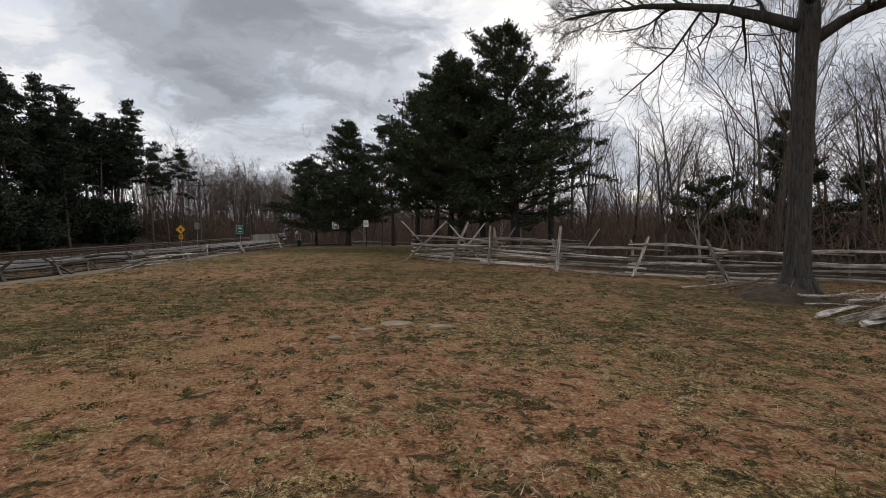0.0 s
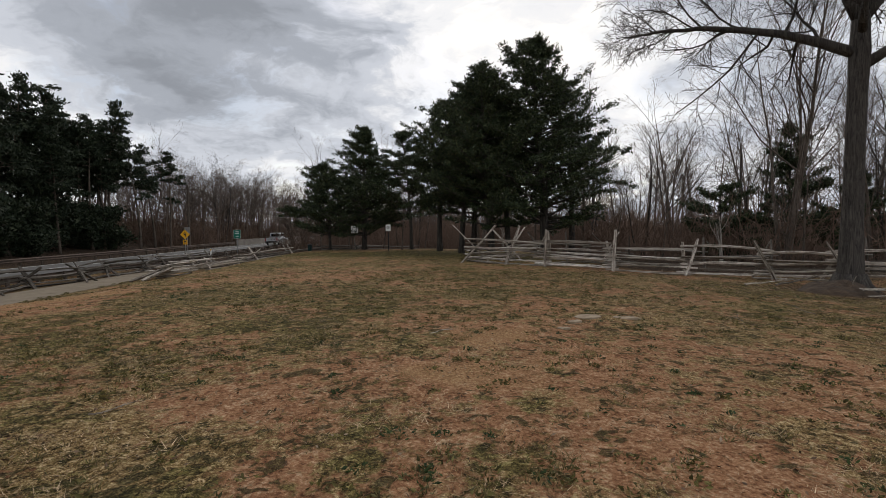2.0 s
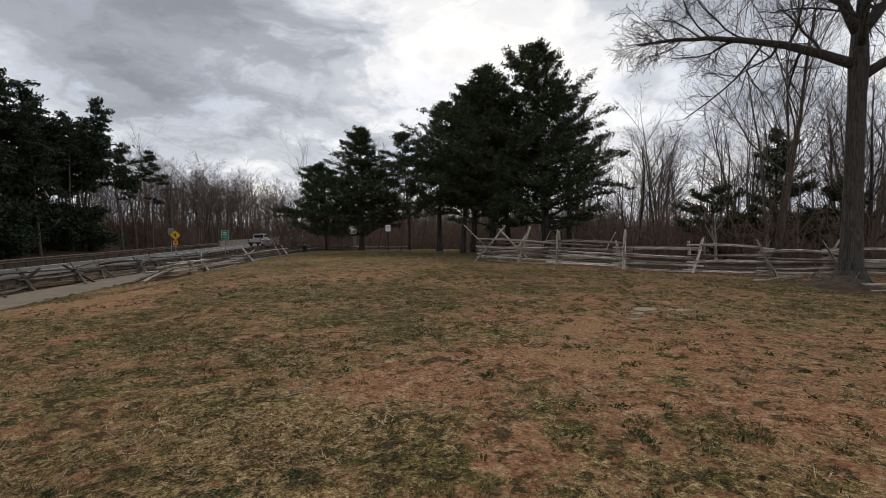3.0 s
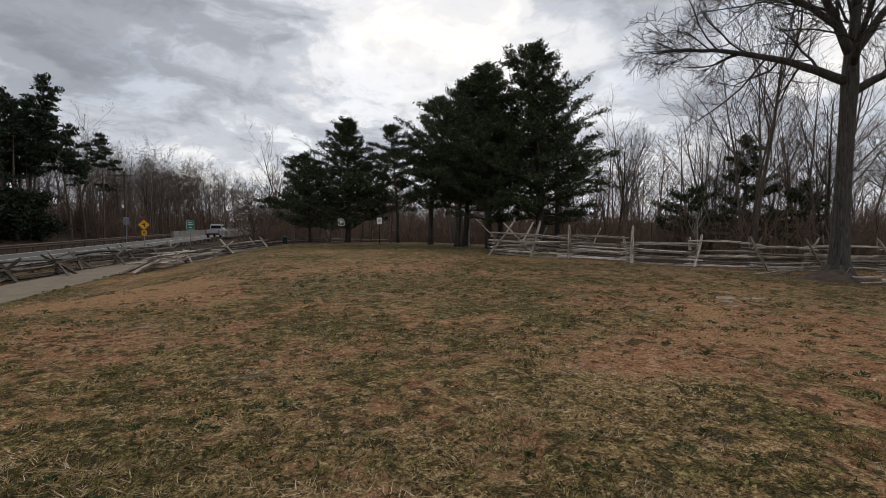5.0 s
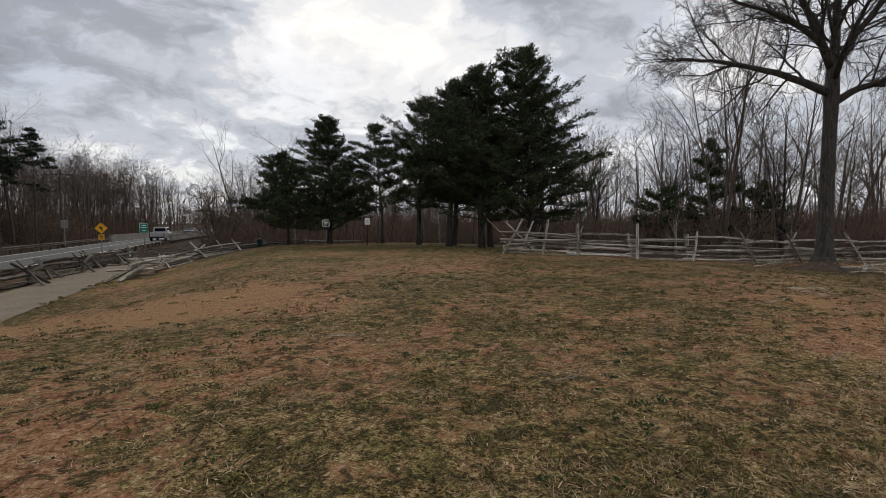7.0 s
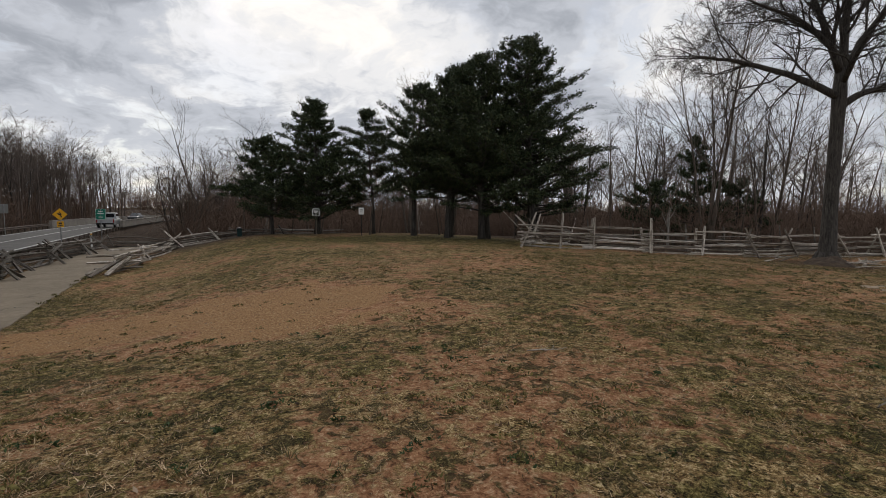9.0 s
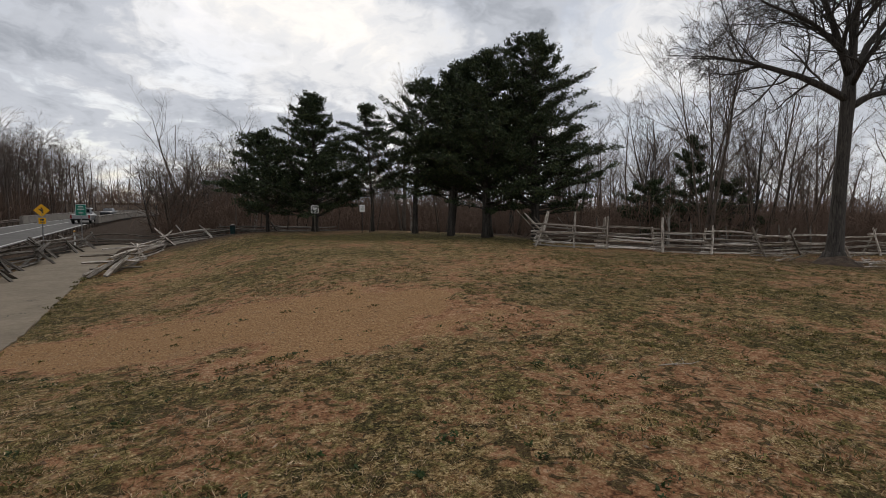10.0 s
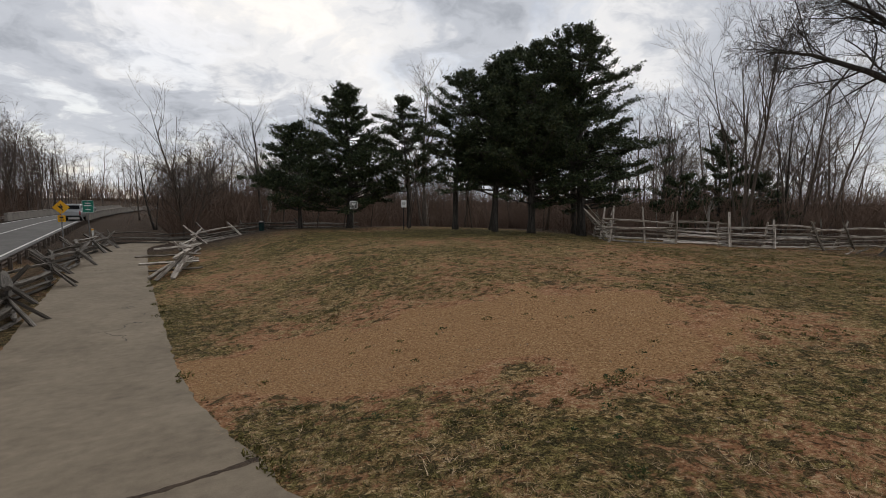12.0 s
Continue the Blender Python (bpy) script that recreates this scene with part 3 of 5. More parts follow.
BARE = {"count": (9, 6, 5), "from": (0.3, 0.2, 0.15), "angle": ((22, 50), (25, 60), (25, 65)), "length": ((0.35, 0.6), (0.35, 0.6), (0.35, 0.7)), "thin": 0.62, "least": 0.006, "wander": 0.11, "lift": 0.05}


def bare_tree_meshes(seed, height, radius, stems=1, spec=BARE, lean=0.06, fork=0.0):
    rng = np.random.default_rng(seed)
    wood, twigs = Tubes(), Tubes()
    for s in range(stems):
        a = rng.uniform(0, 6.28)
        spread = lean if stems == 1 else rng.uniform(0.10, 0.28)
        d = (math.cos(a) * spread, math.sin(a) * spread, 1)
        h = height * (1 if s == 0 else rng.uniform(0.7, 0.95))
        pts = limb_path(rng, (0.25 * math.cos(a) * (stems > 1), 0.25 * math.sin(a) * (stems > 1), -0.25), d, h, 12, 0.035, 0.02)
        r = radius * (1 if s == 0 else rng.uniform(0.55, 0.8))
        rad = r * np.linspace(1, 0.06, 13) ** 0.85
        rad[0] *= 1.35
        wood.add(pts, rad, 8)
        branch_out(rng, wood, twigs, pts, r * 0.75, 0, spec)
    return wood, twigs


def bare_tree(name, seed, height, radius, stems=1, spec=BARE, mat=None, label="leafless grey tree with fine twigs", lean=0.06):
    wood, twigs = bare_tree_meshes(seed, height, radius, stems, spec, lean)
    t = new(name)
    mesh_ob("trunk", wood.verts(), wood.f, mat or M_BARK2, t, smooth=True)
    tagged(mesh_ob("crown", twigs.verts(), twigs.f, M_TWIG, t), kind="stuff")
    return tagged(t, label, "tree")


def leaf_cards(rng, centres, dirs, size, count, spread, flat=0.6):
    """Small folded sprays round each centre, as pairs of triangles."""
    c = np.repeat(centres, count, 0) + rng.normal(size=(len(centres) * count, 3)) * np.array([spread, spread, spread * flat])
    d = np.repeat(dirs, count, 0) + rng.normal(size=c.shape) * 0.75
    d /= np.linalg.norm(d, axis=1)[:, None] + 1e-9
    s = np.cross(d, rng.normal(size=c.shape))
    s /= np.linalg.norm(s, axis=1)[:, None] + 1e-9
    up = np.cross(s, d)
    ln = size * rng.uniform(0.6, 1.4, (len(c), 1))
    w = ln * rng.uniform(0.28, 0.5, (len(c), 1))
    V = np.stack([c - d * ln * 0.5, c + s * w * 0.5 + up * w * 0.12, c + d * ln * 0.5, c - s * w * 0.5 + up * w * 0.12], 1).reshape(-1, 3)
    return V, np.arange(len(V)).reshape(-1, 4)


def evergreen(name, seed, height, spread, start, limbs, mats, label, trunk_r, profile, rise=(10, 45), leaf=0.2, clumps=9, per=22, bunch=0.22, flat=0.6, stems=1, sprigs=True, inner=0.28, feather=False):
    rng = np.random.default_rng(seed)
    wood = Tubes()
    centres, dirs = [], []
    for st in range(stems):
        a0 = rng.uniform(0, 6.28)
        d0 = (0.16 * math.cos(a0) * (stems > 1) + rng.normal() * 0.02, 0.16 * math.sin(a0) * (stems > 1) + rng.normal() * 0.02, 1)
        hh = height * (1 if st == 0 else rng.uniform(0.72, 0.92))
        pts = limb_path(rng, (0, 0, -0.2), d0, hh, 14, 0.025, 0.0)
        rad = trunk_r * np.linspace(1, 0.08, 15)
        rad[0] *= 1.3
        wood.add(pts, rad, 8)
        for k in range(limbs):
            s = start + (1 - start) * ((k + rng.uniform(0, 1)) / limbs)
            i = min(int(s * 14), 13)
            p = pts[i] + (pts[i + 1] - pts[i]) * (s * 14 - i)
            az = rng.uniform(0, 6.28)
            el = radians(rng.uniform(*rise) + 25 * max(0, s - 0.6))
            hollow = noise.noise(Vector((math.cos(az) * 1.6 + seed, math.sin(az) * 1.6, s * 7.0 + st)))
            reach = spread * profile(s) * rng.uniform(0.55, 1.1) * (0.62 if hollow < -0.3 else 1.0)
            q = limb_path(rng, p, (math.cos(az) * math.cos(el), math.sin(az) * math.cos(el), math.sin(el)), reach, 6, 0.10, 0.03)
            wood.add(q, np.linspace(0.02 + trunk_r * 0.22 * (1 - s), 0.008, 7), 4, False)
            m = max(3, int(clumps * (0.35 + reach / spread)))
            for c in range(m):
                u = 1.0 if c == 0 else rng.uniform(inner, 1.0)
                j = min(int(u * 6), 5)
                base = q[j] + (q[j + 1] - q[j]) * (u * 6 - j)
                along = unit(q[j + 1] - q[j])
                if feather:
                    side = unit(np.cross(along, (0, 0, 1.0))) * rng.choice([-1, 1])
                    turn = 0.0 if c == 0 else rng.uniform(0.35, 1.15)
                    dd = unit(along * math.cos(turn) + side * math.sin(turn) + np.array([0, 0, rng.uniform(-0.05, 0.65)]))
                    tip = base + dd * rng.uniform(0.5, 1.0) * (0.3 + 0.3 * reach * (1.15 - u))
                else:
                    dd = unit(along + rng.normal(size=3) * 0.7 + np.array([0, 0, 0.35]))
                    tip = base + dd * rng.uniform(0.15, 0.55) * (0.4 + 0.25 * reach)
                if sprigs:
                    wood.add(np.array([base, (base + tip) / 2 + rng.normal(size=3) * 0.03, tip]), [0.012, 0.009, 0.005], 3, False)
                for w in (0.25, 0.5, 0.75, 1.0) if feather else (0.55, 0.85, 1.0):
                    centres.append(base + (tip - base) * w)
                    dirs.append(dd)
        centres.append(pts[-1])
        dirs.append(np.array([0, 0, 1.0]))
    V, F = leaf_cards(rng, np.array(centres), np.array(dirs), leaf, per // (4 if feather else 3), bunch, flat)
    t = new(name)
    mesh_ob("trunk", wood.verts(), wood.f, mats[0], t, smooth=True)
    tagged(mesh_ob("crown", V, F, mats[1], t), kind="stuff")
    return tagged(t, label, "tree")


def put(ob, x, y, rz=0.0, s=1.0, sink=0.0):
    ob.matrix_basis = pose(x, y, float(land(x, y)) - sink, 0, 0, rz) @ Matrix.Scale(s, 4)
    return ob


def put_copy(ob, x, y, rz=0.0, s=1.0, sz=None):
    m = pose(x, y, float(land(x, y)), 0, 0, rz) @ Matrix.Diagonal((s, s, sz or s, 1)) @ Matrix.Diagonal([1 / v for v in ob.scale] + [1])
    return copy_thing(ob, m)


# the cedars
def ragged(s, k):
    return 0.72 + 0.42 * math.sin(s * k) ** 2


def cone(s):
    return max(0.06, (1 - s) ** 0.7 * min(1.0, 0.55 + s * 3)) * ragged(s, 23)


def broad(s):
    return max(0.1, min(1.0, 1.5 * (1 - s) ** 0.62) * min(1.0, 0.4 + s * 2.4)) * ragged(s, 19)


CED = (M_BARK, M_CEDAR)
CL = "dark green cedar with a ragged dense crown"


def cedar(seed, h, spread, start, limbs, label, r, prof, x, y, rz, stems=1):
    return put(evergreen("cedar_tree", seed, h, spread, start, limbs, CED, label, r, prof, (-4, 30), 0.15, 14, 28, 0.11, 0.6, stems, feather=True), x, y, rz)


cedar(1, 12.4, 4.9, 0.15, 190, "tall dark green cedar, the highest of the group", 0.3, broad, 4.1, 26.2, 20)
cedar(2, 11.0, 4.4, 0.16, 130, CL, 0.24, broad, 1.2, 27.6, 80)
cedar(3, 10.6, 4.2, 0.22, 96, CL, 0.22, broad, 0.4, 30.4, 140)
cedar(4, 10.0, 4.0, 0.26, 84, CL, 0.2, broad, -1.7, 31.6, 10)
cedar(5, 8.6, 3.4, 0.3, 62, "thin dark green cedar with an open crown", 0.14, broad, -3.6, 34.3, 10)
cedar(6, 9.4, 5.0, 0.12, 180, "dark green cedar with a pointed crown and low boughs", 0.22, cone, -7.2, 35.9, 30)
cedar(7, 6.6, 3.7, 0.2, 84, "small dark green cedar beside the pointed one", 0.14, broad, -10.0, 37.4, 30)
cedar(16, 11.6, 4.2, 0.24, 96, CL, 0.2, broad, 2.5, 28.9, 60)
cedar(17, 10.9, 4.0, 0.26, 84, CL, 0.2, broad, -0.5, 29.0, 160)
cedar(8, 11.6, 3.4, 0.42, 60, CL, 0.22, broad, 6.6, 29.0, 200)
cedar(9, 7.8, 3.4, 0.08, 60, "loose dark evergreen behind the fence and bare trees", 0.14, cone, 17.8, 25.0, 0)
cedar(10, 4.4, 2.8, 0.05, 40, "low dark evergreen at the wood's edge", 0.12, broad, 14.6, 26.2, 0)
cedar(15, 4.6, 2.8, 0.05, 40, "low dark evergreen beside the large bare tree", 0.1, broad, 20.4, 23.4, 0)

# pines beyond the road
PL = "tall dark pine with a bare lower trunk"


def pine_profile(s):
    return max(0.2, min(1.0, 1.9 * (1 - s) ** 0.8)) * (0.45 + 0.85 * math.sin(s * 37) ** 2)


pines = [evergreen("pine_tree", 30 + k, 14.0, 3.0, (0.66, 0.54, 0.46)[k], (26, 38, 46)[k], (M_BARK2, M_PINE), PL, 0.17, pine_profile, (-5, 25), 0.32, 8, 18, 0.25, 0.32, 1, False, 0.42) for k in range(3)]
rng = np.random.default_rng(8)
put(pines[0], -33.2, 60.5, 0, 0.86)
put(pines[1], -34.6, 56.5, 40, 0.92)
put(pines[2], -36.5, 53.5, 90, 0.95)
for k in range(120):
    u = rng.uniform(0, 1)
    x, y = -35 - 22 * rng.uniform(0, 1) ** 1.5, 4 + 57 * u + rng.normal() * 2
    if x > -33.8 - 0.02 * y:
        continue
    put_copy(pines[1 + k % 2] if k % 4 else pines[0], x, y, rng.uniform(0, 360), rng.uniform(0.78, 1.14))
under = evergreen("evergreen_shrub", 40, 4.6, 2.4, 0.04, 60, (M_BARK2, M_PINE), "dark evergreen undergrowth beneath the pines", 0.09, broad, (-5, 35), 0.34, 7, 15, 0.34, 0.6, 1, False)
put(under, -36.5, 40, 0)
for k in range(46):
    x = -35.5 - rng.uniform(0, 1) ** 2 * 18
    put_copy(under, x, 5 + 52 * (k + rng.uniform(0, 1)) / 46, rng.uniform(0, 360), rng.uniform(0.8, 1.6))

# the large bare tree by the fence
def great_tree():
    rng = np.random.default_rng(5)
    wood, twigs = Tubes(), Tubes()
    trunk = np.array([(0, 0, -0.4), (0.0, 0, 0.0), (0.01, 0, 0.5), (0.02, 0, 1.2), (0.05, 0.02, 2.4), (0.09, 0.03, 4.2), (0.12, 0.02, 6.2), (0.16, 0.03, 7.25), (0.2, 0.05, 8.4)])
    wood.add(trunk, [0.52, 0.43, 0.35, 0.31, 0.275, 0.255, 0.25, 0.275, 0.21], 18)
    for a in np.arange(7) * 0.9 + 0.3:
        c, s = math.cos(a), math.sin(a)
        wood.add(np.array([(c * 0.27, s * 0.27, 0.5), (c * 0.42, s * 0.42, 0.16), (c * 0.65, s * 0.65, -0.04), (c * 1.0, s * 1.0, -0.2)]), [0.14, 0.14, 0.1, 0.05], 8)
    limbs = [
        ((0.0, 0.03, 7.20), [(-0.9, 0.9, 7.95), (-2.0, 2.2, 8.75), (-3.1, 2.9, 9.15), (-4.2, 3.3, 9.25), (-5.2, 3.7, 9.10)], 0.17),
        ((0.25, 0.05, 6.80), [(1.0, -0.5, 7.40), (2.2, -1.2, 7.90), (3.8, -1.8, 8.30), (5.6, -2.2, 9.10)], 0.17),
        ((0.14, 0.05, 8.20), [(-0.5, 0.3, 9.80), (-1.1, 0.7, 11.60), (-1.9, 1.3, 13.80), (-2.4, 1.6, 15.80)], 0.18),
        ((0.2, 0.05, 8.30), [(0.5, 0.1, 10.00), (0.7, 0.0, 12.20), (1.0, -0.3, 14.60), (1.2, -0.4, 16.60)], 0.2),
        ((0.25, 0.05, 8.20), [(1.2, -0.2, 9.50), (2.4, -0.6, 11.10), (3.4, -0.9, 13.20), (4.2, -1.0, 14.80)], 0.17),
        ((-0.3, 0.2, 9.20), [(-1.4, 0.9, 10.40), (-3.0, 1.9, 11.10), (-4.6, 2.6, 12.10)], 0.13),
        ((0.1, -0.1, 7.80), [(-0.7, -1.0, 9.00), (-1.6, -2.2, 10.20), (-2.4, -3.4, 11.60)], 0.13),
    ]
    spec = dict(BARE, count=(18, 10, 8), angle=((25, 65), (25, 65), (25, 70)), length=((0.34, 0.62), (0.4, 0.65), (0.4, 0.75)), wander=0.13, lift=0.02, droop=0.03, least=0.007)
    spec["from"] = (0.12, 0.15, 0.15)
    for p, rest, r in limbs:
        raw = np.array([p, *rest])
        t = np.linspace(0, len(raw) - 1, 3 * len(raw) - 2)
        q = np.stack([np.interp(t, np.arange(len(raw)), raw[:, a]) for a in range(3)], 1)
        q[1:-1] = (q[:-2] + 2 * q[1:-1] + q[2:]) / 4
        q[2:] += np.cumsum(rng.normal(size=(len(q) - 2, 3)) * 0.035, axis=0)
        wood.add(q, r * np.linspace(1, 0.2, len(q)) ** 1.2, 9)
        branch_out(rng, wood, twigs, q, r * 0.6, 0, spec)
    t = new("bare_tree")
    mesh_ob("trunk", wood.verts(), wood.f, M_BARK, t, "deeply furrowed grey trunk with heavy limbs", True)
    tagged(mesh_ob("crown", twigs.verts(), twigs.f, M_BARK, t), kind="stuff")
    return tagged(t, "great leafless tree with a furrowed trunk and arching limbs", "tree")


put(great_tree(), 9.75, 12.75, 0)

# bare trees that stand singly
OPEN = dict(BARE, count=(13, 7, 5), angle=((18, 42), (22, 50), (25, 60)), length=((0.3, 0.55), (0.35, 0.6), (0.4, 0.7)), lift=0.07)
put(bare_tree("bare_tree", 51, 15.5, 0.135, 4, OPEN, None, "leafless tree with several slender stems behind the fence"), 14.8, 21.8, 0)
put(bare_tree("bare_tree", 52, 11.0, 0.13, 2, OPEN, None, "leafless slender tree behind the fence"), 18.6, 20.4, 60)
LOW = dict(BARE, count=(12, 8, 7), angle=((25, 60), (30, 65), (30, 65)), lift=0.015, droop=0.05)
put(bare_tree("bare_tree", 53, 7.6, 0.17, 5, LOW, None, "spreading leafless shrubby tree by the path", 0.2), -15.4, 49.5, 0)
ROUND = dict(BARE, count=(15, 8, 6), angle=((28, 58), (28, 60), (28, 60)), length=((0.32, 0.5), (0.4, 0.62), (0.4, 0.7)), lift=0.05)
put(bare_tree("bare_tree", 54, 14.0, 0.2, 2, ROUND, None, "leafless tree with a rounded crown behind the cedars"), 3.0, 43.0, 0)
protos = [bare_tree("bare_tree", 60 + k, (14, 13, 15, 12)[k], 0.17, (1, 2, 1, 2)[k], BARE, (M_BARK2, M_BARK, M_BARK2, M_BARK)[k]) for k in range(4)]
put(protos[0], 24.0, 44.0, 0, 0.8)
put(protos[1], -8.3, 53.0, 30, 0.85)
put(protos[2], -14.2, 66.0, 0, 0.9)
put(protos[3], -34.0, 80.0, 0, 0.95)
singles = [(-18, 84, 0.7), (-36, 74, 0.85), (-40, 70, 0.85), (-37, 86, 0.9), (-33.5, 96, 0.9), (-12, 60, 0.6), (-5, 50, 0.7), (-3, 56, 0.8), (8, 44, 0.85), (11, 38, 0.8), (14, 44, 0.85), (17, 36, 0.75), (20, 41, 0.85), (22, 33, 0.75), (26, 37, 0.8), (24, 26, 0.75), (28, 30, 0.85), (21, 22, 0.7), (27, 21, 0.8), (32, 25, 0.9), (25, 15, 0.75), (30, 14, 0.9), (35, 18, 0.9), (12, 31, 0.7), (9, 34, 0.75), (16, 27, 0.6), (19, 29, 0.7), (-17, 62, 0.65)]
for k, (x, y, s) in enumerate(singles):
    put_copy(protos[k % 4], x, y, 67 * k, s * (0.93 + 0.14 * ((k * 7) % 5) / 4))
pale = bare_tree("dead_tree", 71, 3.6, 0.13, 2, dict(BARE, count=(3, 3, 2)), M_PALE, "pale dead trunk without bark, leaning", 0.2)
put(pale, 5.6, 46.5, 0)
put_copy(pale, 12.6, 23.0, 130, 0.75)
put_copy(pale, -8.9, 52.0, 200, 1.5)
slim = bare_tree("sapling", 72, 5.2, 0.055, 1, dict(BARE, count=(7, 5, 4)), M_BARK2, "slender leafless sapling at the wood's edge", 0.15)
put(slim, -4.3, 33.2, 0)
for k, (x, y) in enumerate([(-5.4, 36.5), (-2.6, 36), (-8.5, 38.5), (-11.5, 41.5), (1.5, 34), (3.0, 36.5), (7.6, 33), (9.2, 28.5), (-6.0, 40), (11.5, 27), (16.5, 23.5), (19, 17.5), (22, 19), (13.4, 18.8), (-9.4, 44)]):
    put_copy(slim, x, y, 51 * k, 0.7 + 0.12 * (k % 5))


# the woods behind, past counting
def far_woods(name, spots, seed, label, mat, sizes=(0.72, 1.12)):
    rng = np.random.default_rng(seed)
    lean_spec = dict(BARE, count=(10, 5, 3), least=0.013, joints=2, angle=((28, 62), (30, 68), (30, 70)), length=((0.3, 0.5), (0.4, 0.65), (0.45, 0.8)), lift=0.08)
    kinds = []
    for k in range(5):
        w, t = bare_tree_meshes(seed * 10 + k, 13.0, 0.15, 1, lean_spec)
        kinds.append((np.concatenate([w.verts(), t.verts()]), np.array([f for f in w.f if len(f) == 4] + (np.array(t.f) + w.n).tolist())))
    V, F, n = [], [], 0
    for x, y in spots:
        v, f = kinds[rng.integers(5)]
        a, s = rng.uniform(0, 6.28), rng.uniform(*sizes)
        c, d = math.cos(a) * s, math.sin(a) * s
        V.append(np.stack([v[:, 0] * c - v[:, 1] * d + x, v[:, 0] * d + v[:, 1] * c + y, v[:, 2] * s + float(land(x, y))], 1))
        F.append(f + n)
        n += len(v)
    return tagged(mesh_ob(name, np.concatenate(V), np.concatenate(F), mat), label, "woods", kind="stuff")


def brush(name, area, count, seed, label, mat, high=(0.8, 2.6), stout=1.0):
    rng = np.random.default_rng(seed)
    t = Tubes()
    for _ in range(count):
        x, y = area(rng)
        z = float(land(x, y))
        for s in range(2):
            h = rng.uniform(*high)
            d = (rng.normal() * 0.35, rng.normal() * 0.35, 1)
            q = limb_path(rng, (x, y, z - 0.05), d, h, 3, 0.18, 0.0)
            t.add(q, stout * np.linspace(0.024, 0.009, 4), 3, False)
            for b in range(2):
                k = rng.integers(1, 3)
                t.add(limb_path(rng, q[k], rng.normal(size=3) + (0, 0, 0.6), h * 0.45, 1, 0.2, 0.0), [0.014 * stout, 0.007 * stout], 3, False)
    return tagged(mesh_ob(name, t.verts(), t.f, mat), label, "brush", kind="stuff")


def arc_spots(n, a0, a1, r0, r1, seed, keep):
    rng = np.random.default_rng(seed)
    out = []
    while len(out) < n:
        a, r = radians(rng.uniform(a0, a1)), rng.uniform(r0, r1)
        x, y = -8 + r * math.sin(a), r * math.cos(a)
        if keep(x, y):
            out.append((x, y))
    return out


def off_road(x, y):
    off = x - float(road_mid(y))
    return (off < -7 or off > 11) and not (x < -33 and y < 62)


far_woods("woodland", arc_spots(210, -22, 30, 58, 112, 3, off_road), 3, "leafless brown woods behind the field and road", M_WOODS, (0.48, 0.8))
far_woods("woodland", arc_spots(180, 28, 96, 42, 90, 4, lambda x, y: off_road(x, y) and y > -25), 4, "leafless grey-brown woods behind the fence", M_WOODS, (0.6, 0.95))


def west_spots(n, seed):
    rng = np.random.default_rng(seed)
    out = []
    while len(out) < n:
        y = rng.uniform(64, 128)
        x = float(road_mid(y)) - 6.5 - 26 * rng.uniform() ** 1.4
        out.append((x, y))
    return out


far_woods("woodland", arc_spots(60, -16, 14, 140, 190, 14, lambda x, y: abs(x - float(road_mid(y))) > 5 or y > 185), 14, "leafless brown woods where the road goes out of sight", M_WOODS, (0.8, 1.1))
far_woods("woodland", west_spots(175, 9), 9, "leafless brown woods along the far side of the road", M_WOODS, (0.66, 0.98))


def brush_north(rng):
    while True:
        a, r = radians(rng.uniform(-26, 30)), rng.uniform(46, 84)
        x, y = -8 + r * math.sin(a), r * math.cos(a)
        if x - float(road_mid(y)) > 10.5:
            return x, y


def brush_east(rng):
    while True:
        a, r = radians(rng.uniform(26, 88)), rng.uniform(31, 62)
        x, y = -8 + r * math.sin(a), r * math.cos(a)
        if (y - 17.5) + 0.42 * (x - 7) > 3:
            return x, y


def brush_far(rng):
    while True:
        a, r = radians(rng.uniform(-36, 88)), rng.uniform(66, 112)
        x, y = -8 + r * math.sin(a), r * math.cos(a)
        if off_road(x, y):
            return x, y


def brush_end(rng):
    return rng.uniform(-60, 25), rng.uniform(192, 215)


brush("undergrowth", brush_end, 700, 15, "far brown thicket where the road bends away", M_BRUSH, (3.0, 9.0), 3.0)
brush("undergrowth", brush_far, 3400, 8, "deep brown thicket within the woods", M_BRUSH, (2.5, 6.8), 1.9)
brush("undergrowth", brush_north, 2700, 5, "tangled brown undergrowth of the woods", M_BRUSH, (1.2, 5.0))
brush("undergrowth", brush_east, 2300, 6, "tangled brown undergrowth behind the fence", M_BRUSH, (1.0, 4.4))
brush("undergrowth", lambda rng: (float(road_mid(70)) - 4.8 - rng.uniform(0, 16), rng.uniform(62, 120)), 1500, 7, "dry brush beside the road", M_BRUSH, (1.2, 4.5))


# ---- the roadside ----
def post_sign(name, x, y, rz, label, plates, pole_h, pole_r=0.035, pole_mat=None, cat="sign"):
    """A sign on one post. plates: (part name, bmesh builder, material, label)."""
    t = empty(name, x, y, float(land(x, y)), rz)
    tb = Tubes()
    tb.add(np.array([(0, 0.03, -0.3), (0, 0.03, pole_h * 0.5), (0, 0.03, pole_h)]), [pole_r] * 3, 8)
    mesh_ob("pole", tb.verts(), tb.f, pole_mat or M_GALV, t)
    made = {}
    for pname, bm, mat, lab, under in plates:
        made[pname] = part(pname, bm, mat, made.get(under, t), lab)
    return tagged(t, label, cat)


